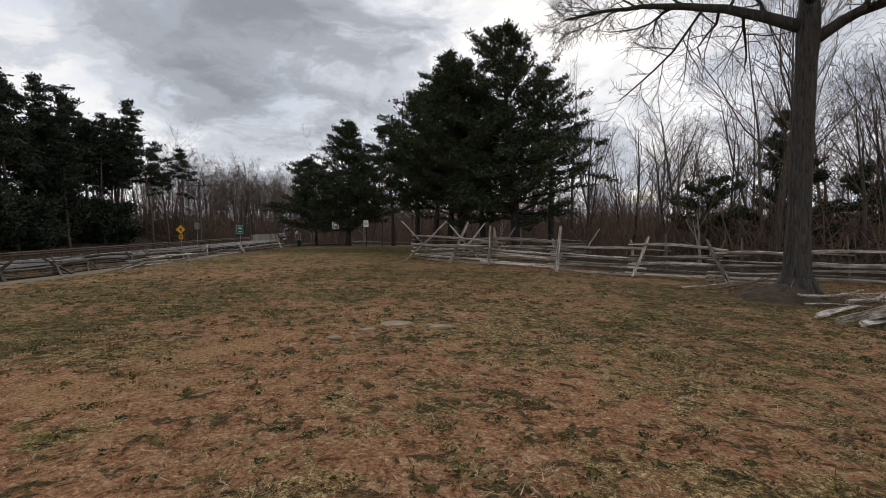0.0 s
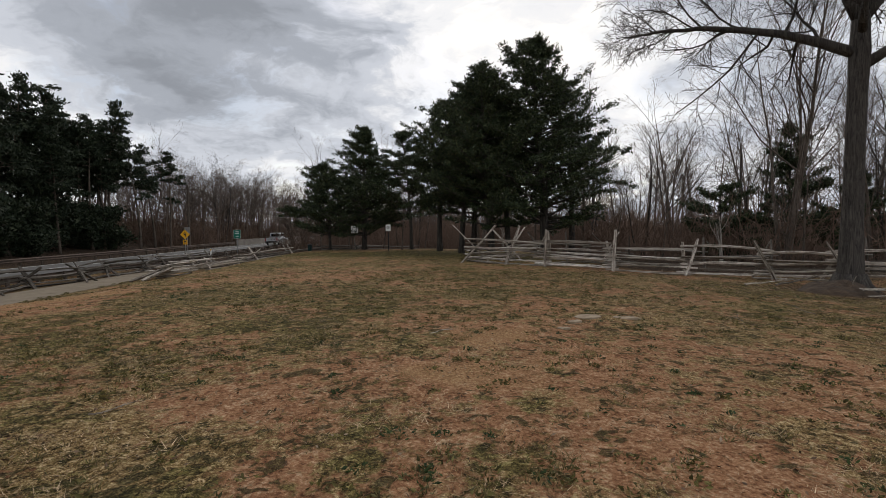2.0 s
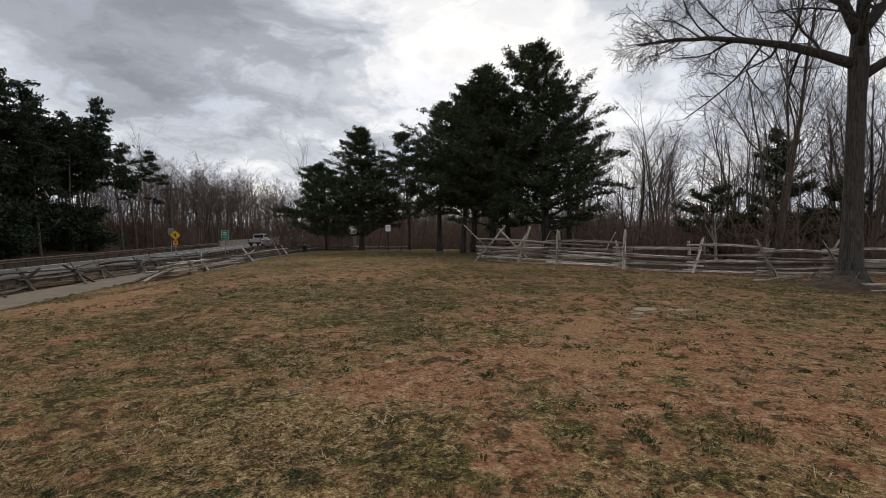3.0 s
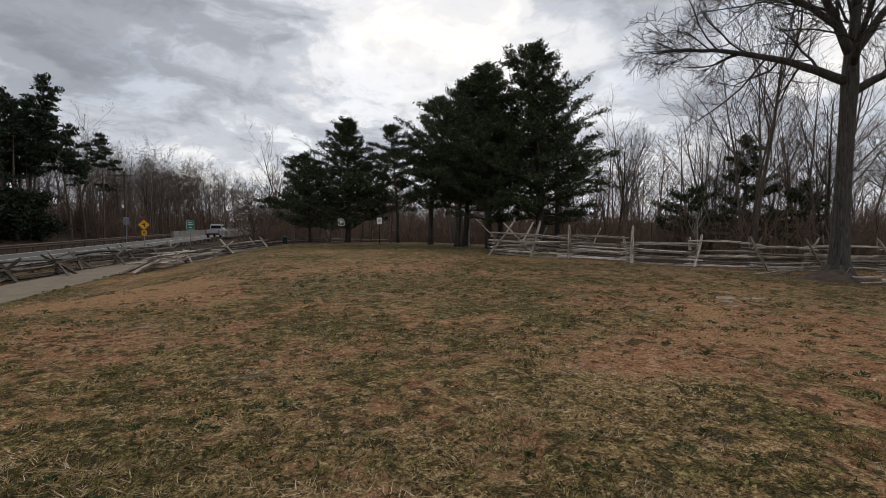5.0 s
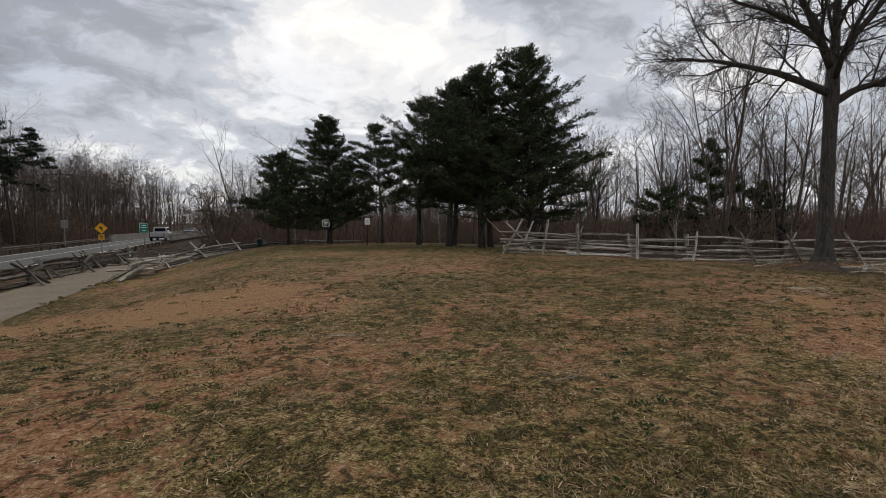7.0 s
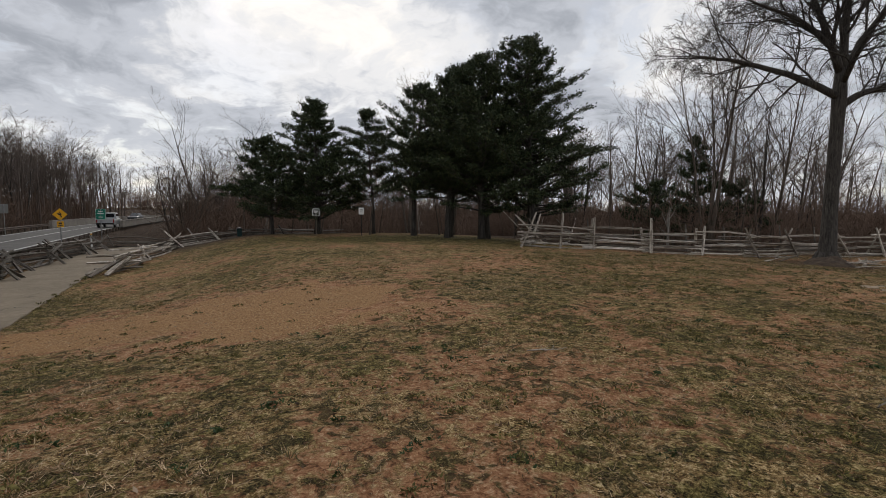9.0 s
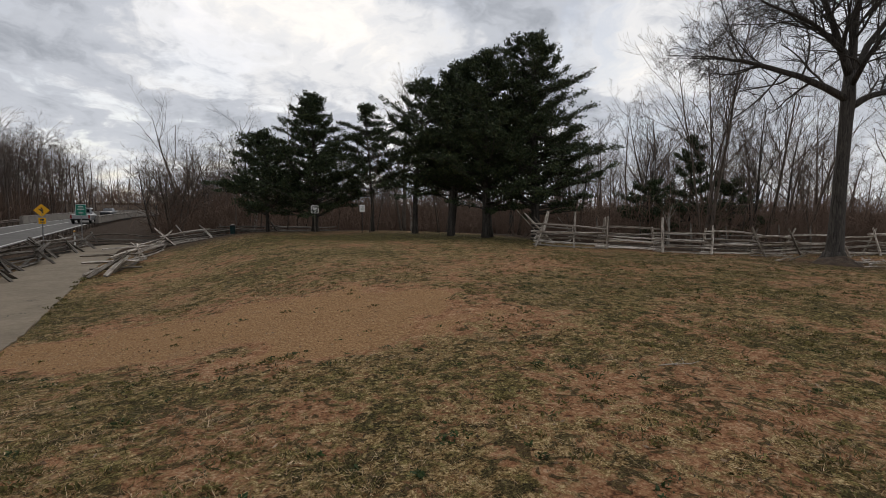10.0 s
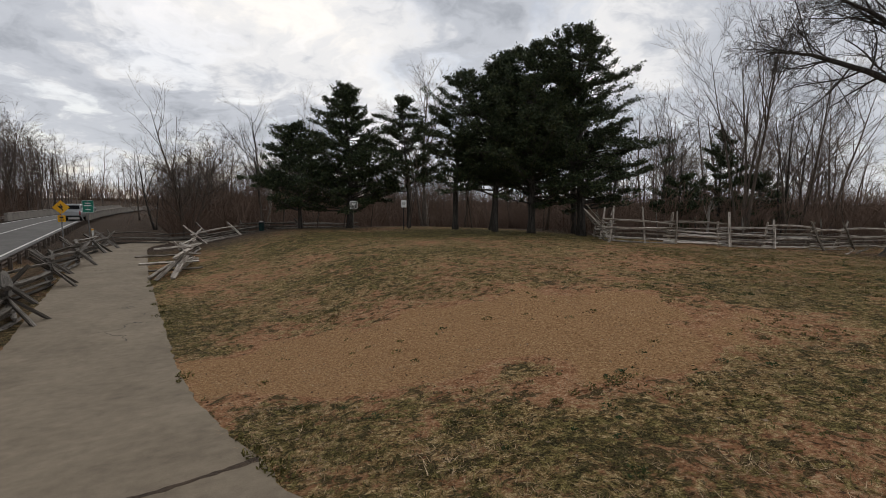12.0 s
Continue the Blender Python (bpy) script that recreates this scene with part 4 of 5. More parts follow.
def flat_shape(points, y, depth):
    """A plate of the outline given in x and z, facing -y."""
    bm = bmesh.new()
    vs = [bm.verts.new((px, y, pz)) for px, pz in points]
    f = bm.faces.new(vs)
    r = bmesh.ops.extrude_face_region(bm, geom=[f])
    bmesh.ops.translate(bm, vec=(0, depth, 0), verts=[v for v in r["geom"] if isinstance(v, bmesh.types.BMVert)])
    bmesh.ops.recalc_face_normals(bm, faces=bm.faces[:])
    return bm


def rounded(w, h, r, cx=0.0, cz=0.0):
    out = []
    for sx, sz, a0 in ((1, 1, 0), (-1, 1, 90), (-1, -1, 180), (1, -1, 270)):
        for k in range(4):
            a = radians(a0 + 30 * k)
            out.append((cx + sx * (w / 2 - r) + r * math.cos(a), cz + sz * (h / 2 - r) + r * math.sin(a)))
    return out


def bars(items, y):
    """Flat marks for words too small to read."""
    bm = bmesh.new()
    for cx, cz, w, h in items:
        m = Matrix.Translation((cx, y, cz)) @ Matrix.Diagonal((w, 0.004, h, 1))
        bmesh.ops.create_cube(bm, size=1.0, matrix=m)
    return bm


D = 0.4
z = 2.4
post_sign("curve_warning_sign", -22.6, 40.8, 0, "yellow diamond warning sign with a black arrow and plaque", [
    ("diamond", flat_shape([(0, z - D), (D, z), (0, z + D), (-D, z)], 0, 0.006), M_YELLOW, "", ""),
    ("arrow", flat_shape([(0.07 * 1, z - 0.2), (0.11, z - 0.16), (0.03, z - 0.03), (0.11, z + 0.0), (-0.01, z + 0.18), (-0.05, z + 0.17), (0.02, z + 0.04), (-0.15, z + 0.11), (-0.13, z + 0.03), (-0.04, z - 0.04)], -0.006, 0.005), M_BLACK, "black bent arrow", "diamond"),
    ("plaque", flat_shape(rounded(0.36, 0.38, 0.03, 0, z - 0.64), 0, 0.006), M_YELLOW, "small yellow plaque", ""),
    ("lettering", bars([(0, z - 0.58, 0.18, 0.09), (0, z - 0.72, 0.22, 0.045)], -0.004), M_BLACK, "black marks", "plaque"),
], 2.55)
post_sign("river_sign", -21.9, 51.0, 0, "green road sign with two short white lines of writing", [
    ("panel", flat_shape(rounded(0.72, 0.92, 0.05, 0, 2.3), 0, 0.006), M_GREEN, "", ""),
    ("border", bars([(0, 2.74, 0.66, 0.018), (0, 1.86, 0.66, 0.018), (-0.335, 2.3, 0.018, 0.86), (0.335, 2.3, 0.018, 0.86)], -0.003), M_WHITE, "thin white border", "panel"),
    ("word", bars([(0, 2.55, 0.34, 0.06)], -0.003), M_WHITE, "white marks", "panel"),
    ("word", bars([(0, 2.37, 0.44, 0.06)], -0.003), M_WHITE, "white marks", "panel"),
    ("word", bars([(0, 2.07, 0.3, 0.06)], -0.003), M_WHITE, "white marks", "panel"),
], 2.75)
post_sign("road_sign", -29.9, 57.5, 0, "grey back of a road sign on a post", [("plate", flat_shape(rounded(0.62, 0.82, 0.05, 0, 2.4), 0.04, 0.006), M_BACK, "", "")], 2.8)
post_sign("trail_sign", -7.7, 34.0, -8, "white square trail sign with a dark symbol on a post", [
    ("plate", flat_shape(rounded(0.5, 0.5, 0.09, 0, 1.5), 0, 0.006), M_WHITE, "", ""),
    ("field", flat_shape(rounded(0.42, 0.42, 0.07, 0, 1.5), -0.005, 0.004), M_BACK, "dark field", "plate"),
    ("symbol", bars([(-0.08, 1.5, 0.08, 0.24), (0.05, 1.56, 0.16, 0.08), (0.06, 1.42, 0.09, 0.14), (0.0, 1.5, 0.2, 0.06)], -0.01), M_WHITE, "white symbol", "plate"),
], 1.6, 0.03, M_WOOD)
post_sign("notice_sign", -5.2, 32.1, -6, "small white notice on a thin post", [
    ("plate", flat_shape(rounded(0.34, 0.44, 0.03, 0, 1.6), 0, 0.006), M_WHITE, "", ""),
    ("lettering", bars([(0, 1.70, 0.2, 0.04), (0, 1.62, 0.22, 0.03), (0, 1.55, 0.18, 0.03)], -0.003), M_BACK, "grey marks", "plate"),
], 1.75, 0.03, M_BLACK)
marker = empty("marker_post", -21.3, 42.7, float(land(-21.3, 42.7)))
part("stake", box(0.1, 0.05, 1.15, (0, 0, 0.5), 0.01), M_WHITE, marker)
part("cap", box(0.104, 0.054, 0.12, (0, 0, 1.0), 0.008), M_YELLOW, marker, "yellow band")
tagged(marker, "pale marker post with a yellow band", "post")


def litter_bin(x, y):
    t = empty("litter_bin", x, y, float(land(x, y)))
    for nm, rings, mat in (("body", [(0.0, 0.25), (0.03, 0.27), (0.8, 0.3), (0.84, 0.31)], M_BIN), ("lid", [(0.84, 0.33), (0.9, 0.33), (1.02, 0.22), (1.06, 0.05)], M_BLACK)):
        tb = Tubes()
        tb.add(np.array([(0, 0, z) for z, _ in rings]), [r for _, r in rings], 16)
        mesh_ob(nm, tb.verts(), tb.f, mat, t)
    return tagged(t, "dark green litter bin with a domed lid", "bin")


litter_bin(-12.0, 39.4).scale = (0.62, 0.62, 0.62)


def utility_pole(x, y):
    t = empty("utility_pole", x, y, float(land(x, y)))
    tb = Tubes()
    tb.add(np.array([(0, 0, -0.5), (0, 0, 4), (0.03, 0, 8.0)]), [0.16, 0.14, 0.11], 10)
    mesh_ob("pole", tb.verts(), tb.f, M_BARK2, t)
    part("crossarm", box(2.2, 0.1, 0.12, (0, -0.14, 7.5), 0.01), M_BARK2, t)
    for px in (-1.0, -0.45, 0.45, 1.0):
        part("insulator", box(0.07, 0.07, 0.16, (px, -0.14, 7.64), 0.02), M_GALV, t)
    return tagged(t, "wooden utility pole with one crossarm", "utility pole")


utility_pole(-31.0, 60.5)


def guardrail(name, xoff, y0, y1, label, face, drop=0.0):
    t = empty(name, float(road_mid(y0)) + xoff, y0, ROAD_Z - drop)
    prof = [(0.0, 0.28), (0.045, 0.33), (0.045, 0.37), (0.0, 0.41), (0.0, 0.45), (0.045, 0.49), (0.045, 0.54), (0.0, 0.58)]
    back = [(px - 0.012, pz) for px, pz in reversed(prof)]
    ring = prof + back
    ys = np.arange(y0, y1 + 0.1, 2.0)
    V = [(float(road_mid(y)) + xoff + px * face - float(road_mid(y0)) - xoff, y - y0, pz) for y in ys for px, pz in ring]
    m = len(ring)
    F = [[k * m + j, k * m + (j + 1) % m, (k + 1) * m + (j + 1) % m, (k + 1) * m + j] for k in range(len(ys) - 1) for j in range(m)]
    F += [list(range(m)), [(len(ys) - 1) * m + j for j in range(m)][::-1]]
    mesh_ob("beam", np.array(V), F, M_RAIL, t, "rust-brown corrugated beam")
    first = None
    for y in ys[::1]:
        ob = part("post", box(0.13, 0.16, 1.1, (0, 0, 0.06), 0.01), M_BARK2, t) if first is None else new("post", first.data)
        first = first or ob
        ob.parent = t
        ob.location = (float(road_mid(y)) - float(road_mid(y0)) - 0.12 * face, y - y0, 0)
    return tagged(t, label, "guardrail")


guardrail("guardrail", 3.3, 4, 74, "weathered brown guardrail on stout posts below the road's edge", -1, 0.5)
guardrail("guardrail", -3.5, 6, 74, "weathered brown guardrail on the far side of the road", 1)


def parapet(xoff, y0, y1):
    t = empty("bridge_parapet", float(road_mid(y0)) + xoff, y0, ROAD_Z)
    ys = np.arange(y0, y1 + 0.1, 3.0)
    V, F = [], []
    for y in ys:
        x = float(road_mid(y)) - float(road_mid(y0))
        V += [(x - 0.17, y - y0, 0.0), (x + 0.17, y - y0, 0.0), (x + 0.13, y - y0, 0.78), (x - 0.13, y - y0, 0.78)]
    for k in range(len(ys) - 1):
        F += [[k * 4 + j, k * 4 + (j + 1) % 4, k * 4 + 4 + (j + 1) % 4, k * 4 + 4 + j] for j in range(4)]
    F += [[0, 1, 2, 3], [len(V) - 4 + j for j in range(4)][::-1]]
    mesh_ob("wall", np.array(V), F, M_CONC, t)
    for k in range(len(ys) - 1):
        y = (ys[k] + ys[k + 1]) / 2
        part("coping", box(0.36, 2.94, 0.1, (float(road_mid(y)) - float(road_mid(y0)), y - y0, 0.832), 0.01), M_CONC, t)
    return tagged(t, "low pale concrete bridge parapet", "parapet")


parapet(-3.6, 75, 150)
parapet(3.5, 75, 150)


def loft(sections):
    """A closed hull through rectangles with rounded shoulders: (y, half width low, half width high, z low, z shoulder, z top)."""
    bm = bmesh.new()
    rings = []
    for y, wl, wh, z0, z1, z2 in sections:
        prof = [(-wl, z0), (wl, z0), (wl, z1 - 0.04), (wl - 0.03, z1), (wh + 0.04, z2 - 0.05), (wh - 0.06, z2), (-wh + 0.06, z2), (-wh - 0.04, z2 - 0.05), (-wl + 0.03, z1), (-wl, z1 - 0.04)]
        rings.append([bm.verts.new((x, y, zz)) for x, zz in prof])
    for a, b in zip(rings, rings[1:]):
        for k in range(len(a)):
            bm.faces.new((a[k], a[(k + 1) % len(a)], b[(k + 1) % len(a)], b[k]))
    bm.faces.new(rings[0])
    bm.faces.new(rings[-1][::-1])
    bmesh.ops.recalc_face_normals(bm, faces=bm.faces[:])
    return bm


def wheels(t, spots, r):
    for x, y in spots:
        tb = Tubes()
        tb.add(np.array([(x - 0.11, y, r), (x - 0.08, y, r), (x + 0.08, y, r), (x + 0.11, y, r)]), [r * 0.9, r, r, r * 0.9], 20)
        w = mesh_ob("wheel", tb.verts(), tb.f, M_RUBBER, t)
        rim = Tubes()
        rim.add(np.array([(x - 0.115, y, r), (x + 0.115, y, r)]), [r * 0.58] * 2, 14)
        mesh_ob("rim", rim.verts(), rim.f, M_GALV, w)


def pickup(x, y, rz):
    t = empty("pickup_truck", x, y, ROAD_Z + 0.003, rz)
    part("body", loft([(-2.75, 0.92, 0.9, 0.5, 0.95, 1.0), (-2.7, 0.96, 0.94, 0.42, 1.05, 1.1), (0.0, 0.97, 0.95, 0.4, 1.05, 1.1), (1.4, 0.97, 0.94, 0.4, 1.03, 1.1), (2.6, 0.93, 0.86, 0.42, 0.95, 1.02), (2.78, 0.85, 0.8, 0.48, 0.85, 0.9)]), M_PAINT, t)
    part("cab", loft([(-0.75, 0.9, 0.72, 1.08, 1.2, 1.85), (-0.6, 0.9, 0.74, 1.08, 1.2, 1.88), (0.8, 0.9, 0.74, 1.08, 1.2, 1.86), (1.45, 0.88, 0.7, 1.08, 1.15, 1.2)]), M_PAINT, t)
    part("rear_window", box(1.3, 0.02, 0.42, (0, -0.765, 1.5), 0.005), M_GLASS, t)
    part("windscreen", box(1.36, 0.02, 0.75, (0, 1.13, 1.52), 0.005, Matrix.Rotation(radians(-42), 4, "X")), M_GLASS, t)
    for s in (-1, 1):
        part("side_window", box(0.02, 1.5, 0.42, (s * 0.83, 0.05, 1.5), 0.005), M_GLASS, t)
        part("tail_light", box(0.14, 0.05, 0.42, (s * 0.86, -2.74, 0.86), 0.015), M_LAMP, t)
    part("bumper", box(1.84, 0.14, 0.2, (0, -2.84, 0.52), 0.03), M_BLACK, t)
    part("tailgate", box(1.5, 0.05, 0.48, (0, -2.76, 0.84), 0.02), M_PAINT, t)
    wheels(t, [(-0.85, -1.75), (0.85, -1.75), (-0.85, 1.75), (0.85, 1.75)], 0.38)
    return tagged(t, "silver pickup truck driving away on the road", "truck")


def car(x, y, rz):
    t = empty("car", x, y, ROAD_Z + 0.003, rz)
    part("body", loft([(-2.2, 0.8, 0.76, 0.45, 0.8, 0.86), (-2.1, 0.88, 0.84, 0.3, 0.88, 0.95), (1.2, 0.9, 0.85, 0.28, 0.86, 0.95), (2.1, 0.86, 0.78, 0.3, 0.72, 0.8), (2.25, 0.78, 0.7, 0.4, 0.6, 0.66)]), M_DARKCAR, t)
    part("cabin", loft([(-1.9, 0.8, 0.66, 0.92, 0.96, 1.0), (-1.2, 0.8, 0.6, 0.92, 1.0, 1.42), (0.3, 0.8, 0.6, 0.92, 1.0, 1.44), (1.2, 0.8, 0.64, 0.92, 0.95, 1.0)]), M_GLASS, t)
    part("roof", box(1.12, 1.5, 0.05, (0, -0.45, 1.44), 0.02), M_DARKCAR, t)
    for s in (-1, 1):
        part("headlight", box(0.3, 0.06, 0.12, (s * 0.6, 2.2, 0.62), 0.02), M_WHITE, t)
    wheels(t, [(-0.8, -1.35), (0.8, -1.35), (-0.8, 1.35), (0.8, 1.35)], 0.32)
    return tagged(t, "dark car far off on the bridge", "car")


pickup(-24.6, 76.0, -2)
car(float(road_mid(112)) - 1.4, 112.0, 172)


# ---- small things on the field ----
rng_log = np.random.default_rng(33)
zl = float(land(9.0, 9.2))
for ax, ay, az, bx, by, bz, r in [(8.1, 8.7, 0.08, 10.7, 9.9, 0.1, 0.11), (8.35, 8.4, 0.08, 11.0, 9.2, 0.1, 0.11), (8.0, 9.1, 0.08, 10.3, 10.5, 0.1, 0.1), (8.3, 8.75, 0.24, 11.0, 9.8, 0.36, 0.1), (8.55, 8.55, 0.24, 11.2, 9.5, 0.44, 0.1), (8.7, 8.8, 0.4, 11.3, 10.0, 0.58, 0.09), (7.9, 9.6, 0.07, 9.6, 10.6, 0.09, 0.08)]:
    tagged(split_rail("split_log", (ax, ay, zl + az), (bx, by, zl + bz), r, rng_log, None, 0.02), "grey weathered split log on a pile in the grass", "log", "pile of split logs")


def mound(x, y, rx, ry, h):
    n = 40
    u = np.linspace(-1, 1, n)
    X, Y = np.meshgrid(u, u)
    r = np.hypot(X, Y)
    wx, wy = x + X * rx, y + Y * ry
    Z = land(wx, wy) + h * np.clip(1 - r * r, -0.25, 1) * (1 + 0.35 * fbm(wx, wy, 2.2, 6.0)) - 0.05
    i, j = np.meshgrid(np.arange(n - 1), np.arange(n - 1), indexing="ij")
    a = (i * n + j).ravel()
    ob = mesh_ob("earth_mound", np.stack([wx, wy, Z], -1).reshape(-1, 3), np.stack([a, a + 1, a + n + 1, a + n], -1), M_SOIL, smooth=True)
    return tagged(ob, "low heap of dark earth at the foot of the tree", "mound")


mound(8.95, 12.3, 1.15, 0.95, 0.42)
rng = np.random.default_rng(91)


def fallen_branch(x, y, length, a, seed, r=0.035, mat=None):
    rng = np.random.default_rng(seed)
    w = Tubes()
    q = limb_path(rng, (0, 0, 0), (1, 0, 0), length, 8, 0.16, 0.0)
    q[:, 2] = np.abs(q[:, 2]) * 0.5 + r * 0.8
    w.add(q, np.linspace(r, r * 0.4, 9), 6)
    for k in range(5):
        i = rng.integers(2, 8)
        s = limb_path(rng, q[i], (0.6, rng.choice([-1, 1]) * 0.7, 0.15), length * rng.uniform(0.15, 0.35), 4, 0.2, 0.0)
        s[:, 2] = np.maximum(s[:, 2], 0.01)
        w.add(s, np.linspace(r * 0.45, r * 0.15, 5), 4, False)
    ob = mesh_ob("fallen_branch", w.verts(), w.f, mat or M_WOOD)
    ob.matrix_basis = pose(x, y, float(land(x, y)) + 0.01, 0, 0, a)
    return tagged(ob, "dry fallen branch lying on the ground", "branch", "fallen branches")


for k, (x, y, ln, a, r) in enumerate([(8.6, 12.9, 3.0, -35, 0.06), (10.2, 11.6, 2.4, 15, 0.055), (8.2, 13.8, 2.2, 20, 0.035), (11.0, 12.2, 1.8, -10, 0.045), (7.2, 13.9, 1.7, 5, 0.03), (9.0, 11.4, 1.2, -60, 0.02), (-9.6, 3.6, 0.5, 20, 0.008), (2.2, 7.0, 0.5, 70, 0.008), (-3.4, 5.9, 0.45, -30, 0.007), (-6.4, 3.1, 0.4, 10, 0.007), (-11.3, 6.3, 0.5, -15, 0.008), (4.6, 8.2, 0.6, 140, 0.009)]):
    fallen_branch(x, y, ln, a, 400 + k, r)


def flat_stone(x, y, w, d, a, seed):
    rng = np.random.default_rng(seed)
    n = 11
    out = [(math.cos(k * 2 * math.pi / n) * w / 2 * rng.uniform(0.8, 1.1), math.sin(k * 2 * math.pi / n) * d / 2 * rng.uniform(0.8, 1.1)) for k in range(n)]
    bm = bmesh.new()
    low = [bm.verts.new((px * 1.06, py * 1.06, -0.08)) for px, py in out]
    top = [bm.verts.new((px, py, 0.012 + 0.006 * rng.normal())) for px, py in out]
    mid = bm.verts.new((0, 0, 0.026))
    for k in range(n):
        bm.faces.new((low[k], low[(k + 1) % n], top[(k + 1) % n], top[k]))
        bm.faces.new((top[k], top[(k + 1) % n], mid))
    ob = part("flat_stone", bm, M_STONE)
    ob.matrix_basis = pose(x, y, float(land(x, y)) + 0.01, 0, 0, a)
    return tagged(ob, "flat pale stone sunk in the turf", "stone", "flat stones in the turf")


for k, (x, y, w, d, a) in enumerate([(-0.55, 7.2, 0.55, 0.34, 10), (0.1, 7.15, 0.5, 0.3, -15), (-0.95, 6.75, 0.3, 0.2, 30), (-1.3, 6.2, 0.22, 0.16, 0)]):
    flat_stone(x, y, w, d, a, 500 + k)

# the crack across the path
def path_crack(y0, seed):
    rng = np.random.default_rng(seed)
    x0, x1 = float(path_mid(y0)) - 1.33, float(path_mid(y0)) + 1.36
    xs = np.linspace(x0, x1, 46)
    yy = y0 + 0.35 * (xs - x0) / (x1 - x0) + np.cumsum(rng.normal(size=46)) * 0.012
    w = 0.02 + 0.014 * np.abs(rng.normal(size=46)) + 0.03 * smooth01(x1 - 0.35, x1, xs)
    V = [(x, y + s * ww, float(land(x, y)) + 0.0045) for x, y, ww in zip(xs, yy, w) for s in (-1, 1)]
    F = [[2 * k, 2 * k + 2, 2 * k + 3, 2 * k + 1] for k in range(45)]
    return tagged(mesh_ob("path_crack", np.array(V), F, M_SOIL), "dark jagged crack across the asphalt path", "crack", kind="structure")


path_crack(10.0, 7)


# ---- grass, weeds and leaves, past counting ----
def straw_w(x, y):
    g, b, l = cover_at(x, y)
    return np.clip(1.15 - 0.9 * b + 0.6 * fbm(x, y, 1.7, 1.2), 0.3, 1)


def green_w(x, y):
    g, b, l = cover_at(x, y)
    return np.clip(1.5 * g - 0.6 * b + 0.9 * fbm(x, y, 1.4, 7.7) - 0.1, 0.01, 1)


def tufts(name, count, per, seed, mat, label, weight, high, wide, size, lie=1.0, area=(-19.5, 9, 0.3, 17), power=1.9):
    """Turf as many small tufts of blades, thickest where the walk goes."""
    rng = np.random.default_rng(seed)
    x, y = rng.uniform(area[0], area[1], count), area[2] + (area[3] - area[2]) * rng.uniform(0, 1, count) ** power
    y = y + 5.0 * smooth01(-12, -18, x)
    cell = 0.2
    gx, gy = np.arange(area[0] - 0.3, area[1] + 0.5, cell), np.arange(area[2] - 0.3, area[3] + 5.6, cell)
    GX, GY = np.meshgrid(gx, gy)
    W = weight(GX, GY)
    keep = rng.uniform(0, 1, count) < W[((y - gy[0]) / cell).astype(int), ((x - gx[0]) / cell).astype(int)]
    keep &= np.abs(x - path_mid(y)) > 1.4
    x, y = x[keep], y[keep]
    sz = rng.uniform(*size, len(x))
    a = rng.uniform(0, 6.28, (len(x), per))
    r = sz[:, None] * rng.uniform(0, 1, (len(x), per)) ** 0.6
    px, py = (x[:, None] + np.cos(a) * r).ravel(), (y[:, None] + np.sin(a) * r).ravel()
    n = len(px)
    h, w = rng.uniform(*high, n), rng.uniform(*wide, n)
    fa = rng.uniform(0, 6.28, n)
    lean = lie * (np.stack([np.cos(a).ravel(), np.sin(a).ravel()], 1) * (h * rng.uniform(0.1, 1.6, n))[:, None] + rng.normal(size=(n, 2)) * 0.7 * h[:, None])
    b = np.stack([px, py, land(px, py) - 0.006], 1)
    s = np.stack([np.cos(fa) * w / 2, np.sin(fa) * w / 2, np.zeros(n)], 1)
    V = np.stack([b - s, b + s, b + np.stack([lean[:, 0], lean[:, 1], h], 1)], 1).reshape(-1, 3)
    return tagged(mesh_ob(name, V, np.arange(3 * n).reshape(-1, 3), mat), label, "grass", kind="stuff")


tufts("dead_grass", 34000, 14, 1, M_STRAW, "short dead straw-coloured grass, much of it lying flat", straw_w, (0.008, 0.034), (0.004, 0.009), (0.04, 0.16), 2.2)
tufts("green_grass", 38000, 14, 2, M_BLADE, "short dark olive tufts of grass", green_w, (0.012, 0.055), (0.004, 0.01), (0.03, 0.1))


def weeds(count, seed, mat, label, size_range, reach, gate):
    """Low leafy clumps, in drifts."""
    rng = np.random.default_rng(seed)
    V, F, n, made = [], [], 0, 0
    while made < count:
        x, y = rng.uniform(-18, 8), 0.8 + reach * rng.uniform() ** 1.3
        if abs(x - float(path_mid(y))) < 1.45 or noise.noise(Vector((x * 0.5, y * 0.5, seed))) < gate:
            continue
        if tan_patch(x, y) < 1.1 and rng.uniform() < 0.8:
            continue
        made += 1
        z, size = float(land(x, y)), rng.uniform(*size_range) * rng.uniform(0.6, 1.2)
        m = int(rng.integers(14, 34) * (0.6 + size * 6))
        a = rng.uniform(0, 6.28, m)
        r = size * rng.uniform(0, 1, m) ** 0.6
        c = np.stack([x + np.cos(a) * r * rng.uniform(0.8, 1.5), y + np.sin(a) * r, z + rng.uniform(0.005, 0.045, m) * (1.1 - r / size)], 1)
        d = np.stack([np.cos(a), np.sin(a), rng.uniform(0.1, 0.9, m)], 1)
        v, f = leaf_cards(rng, c, d, 0.042, 1, 0.008, 0.4)
        F.append(f + n)
        V.append(v)
        n += len(v)
    return tagged(mesh_ob("weeds", np.concatenate(V), np.concatenate(F), mat), label, "weeds", kind="stuff")


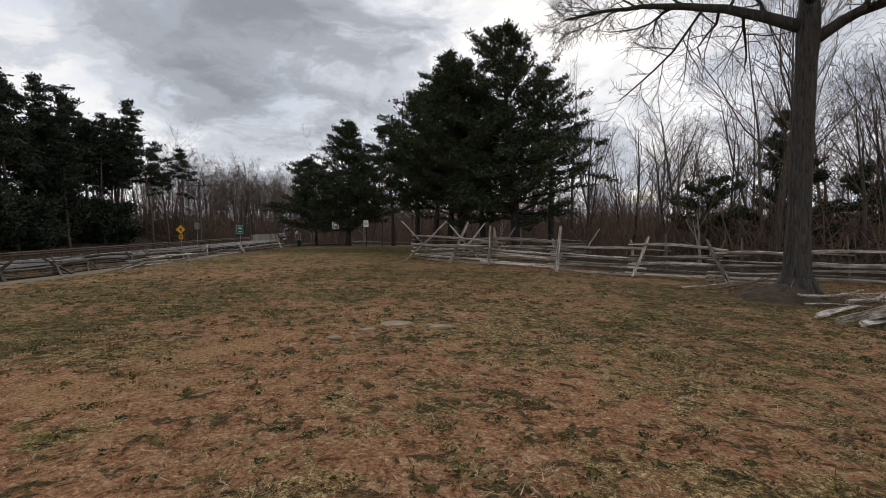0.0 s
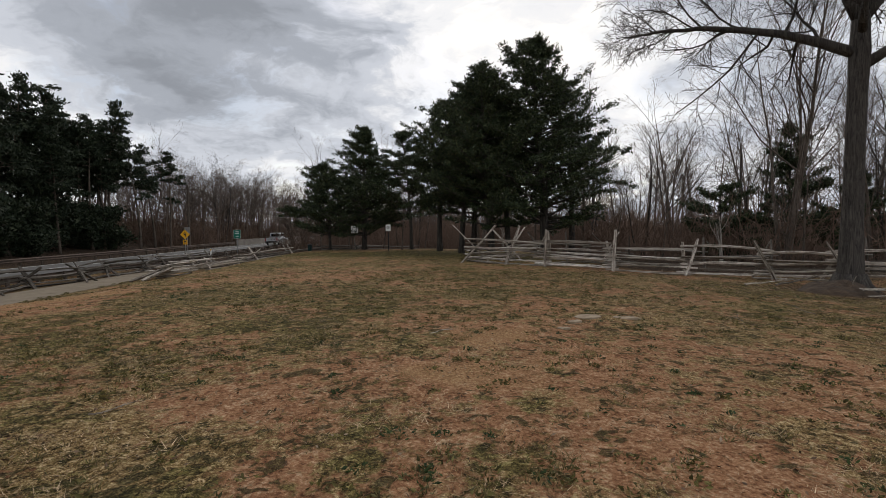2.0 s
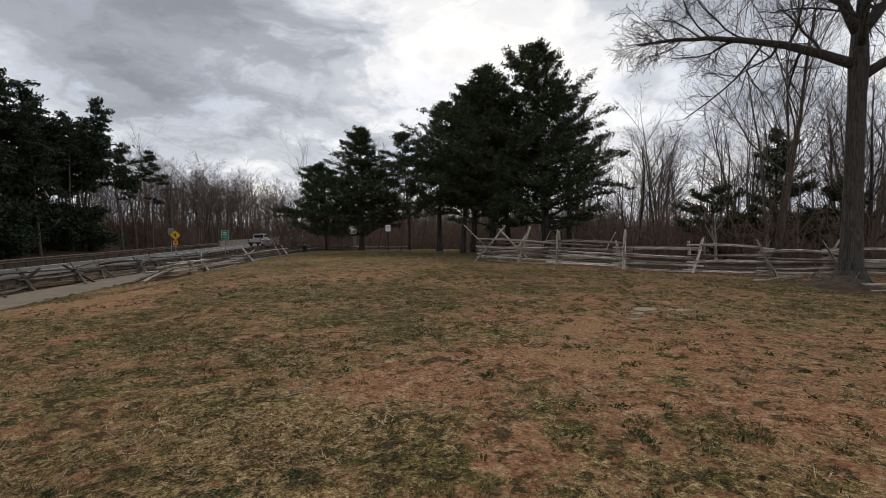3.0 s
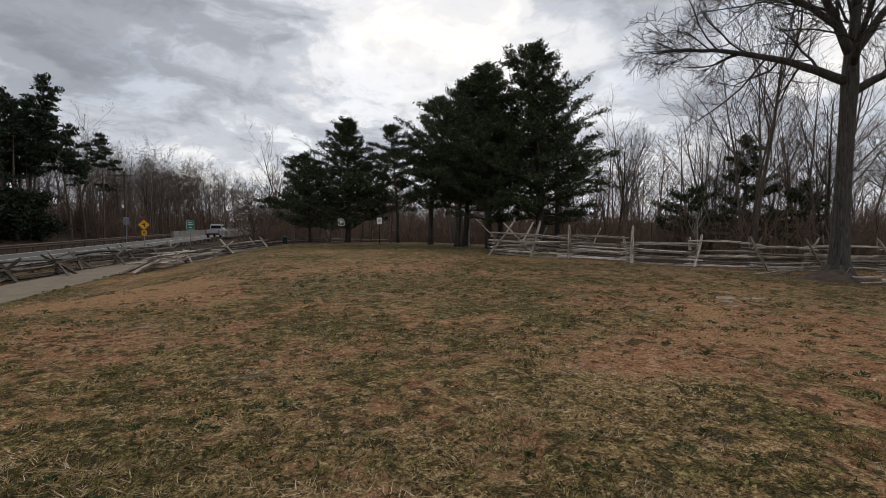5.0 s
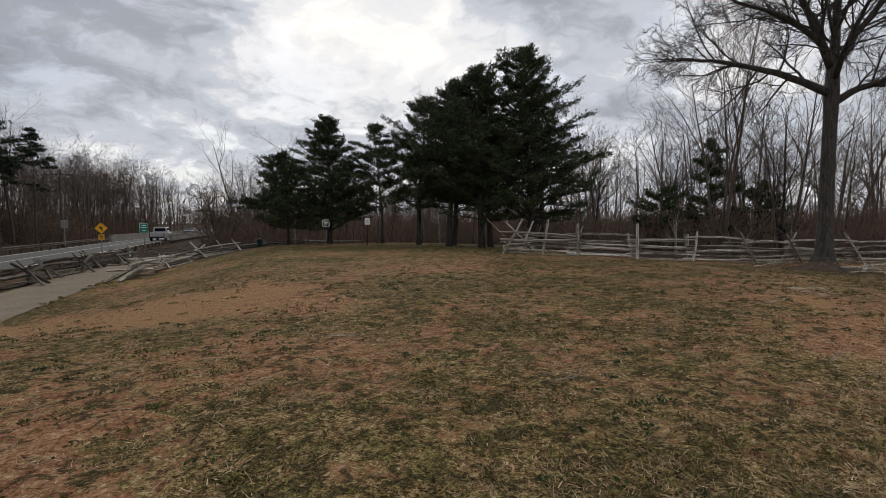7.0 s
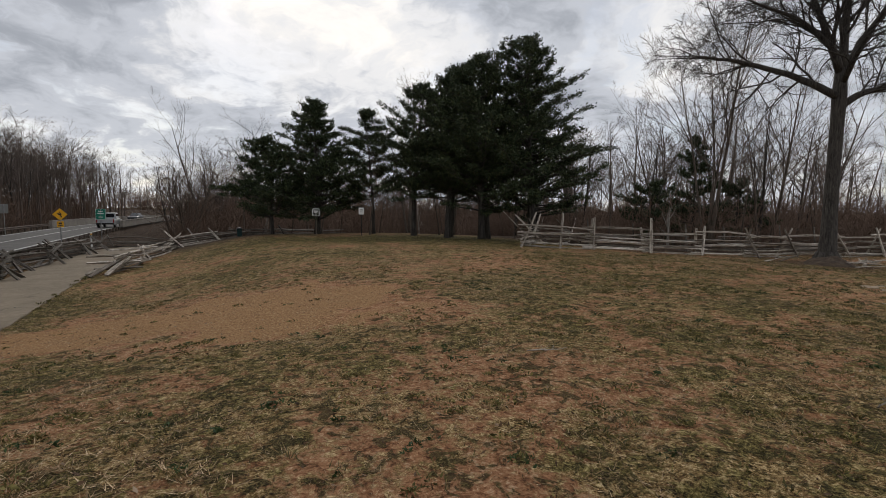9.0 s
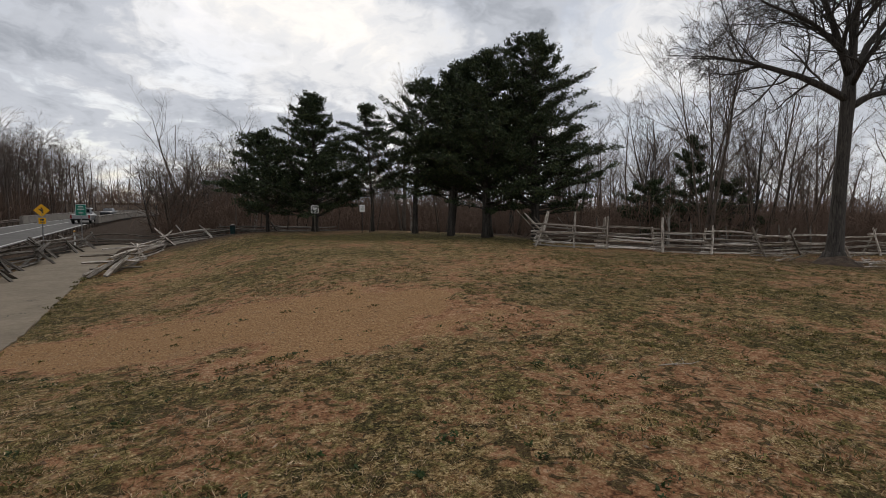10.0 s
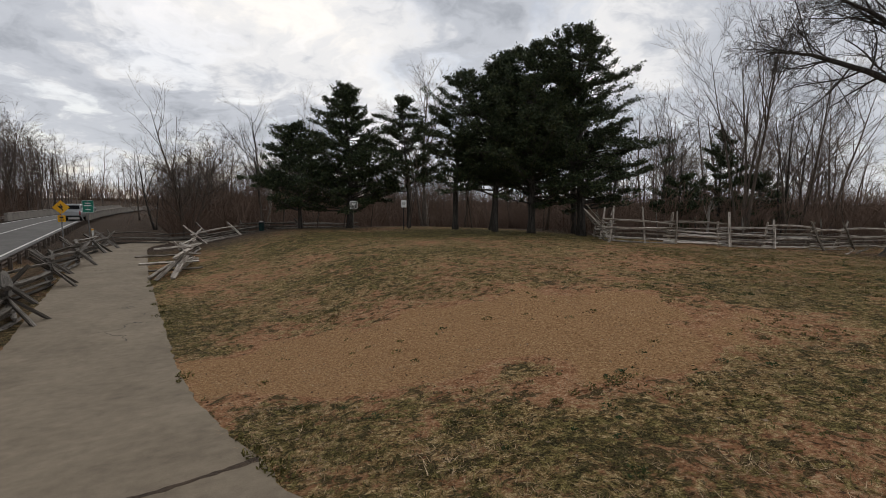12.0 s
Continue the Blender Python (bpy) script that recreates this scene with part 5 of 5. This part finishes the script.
weeds(380, 17, M_WEED, "low green weed rosettes in the turf", (0.04, 0.12), 13, -0.05)
weeds(1500, 23, M_BLADE, "dull dark tussocks scattered over the worn turf", (0.05, 0.15), 16, -0.1)


def edge_tufts(seed):
    """Clumps of grass that hang over the crumbling edge of the path."""
    rng = np.random.default_rng(seed)
    V, F, n = [], [], 0
    for y in np.arange(5.5, 26, 0.22):
        if rng.uniform() < 0.62:
            continue
        yy = y + rng.normal() * 0.06
        x = float(path_mid(yy)) + 1.4 + rng.normal() * 0.05
        size = rng.uniform(0.04, 0.15)
        m = int(rng.integers(30, 90))
        a = rng.uniform(0, 6.28, m)
        r = size * rng.uniform(0, 1, m) ** 0.5
        c = np.stack([x + np.cos(a) * r, yy + np.sin(a) * r * 1.5, float(land(x, yy)) + rng.uniform(0.0, 0.04, m)], 1)
        d = np.stack([np.cos(a) * 0.6, np.sin(a) * 0.6, np.ones(m)], 1)
        v, f = leaf_cards(rng, c, d, 0.045, 1, 0.01, 0.4)
        V.append(v)
        F.append(f + n)
        n += len(v)
    return tagged(mesh_ob("edge_grass", np.concatenate(V), np.concatenate(F), M_BLADE), "tufts of grass along the path's broken edge", "grass", kind="stuff")


edge_tufts(18)


def leaf_litter(count, seed):
    rng = np.random.default_rng(seed)
    k = count // 3
    x = np.concatenate([rng.uniform(-19, 10, k), 9 + rng.normal(size=k) * 2.5, rng.uniform(3, 16, k)])
    y = np.concatenate([0.5 + 16 * rng.uniform(0, 1, k) ** 1.4, 12 + rng.normal(size=k) * 1.8, 0 * rng.uniform(size=k)])
    y[2 * k:] = 18.6 - 0.42 * (x[2 * k:] - 3) + rng.normal(size=k) * 1.4
    ok = np.abs(x - path_mid(y)) > 1.4
    x, y = x[ok], y[ok]
    c = np.stack([x, y, land(x, y) + 0.018], 1)
    d = rng.normal(size=c.shape) * np.array([1, 1, 0.25])
    v, f = leaf_cards(rng, c, d, 0.042, 1, 0.004, 0.3)
    return tagged(mesh_ob("leaf_litter", v, f, M_LITTER), "scattered dry brown leaves and wood chips", "leaves", kind="stuff")


leaf_litter(21000, 19)
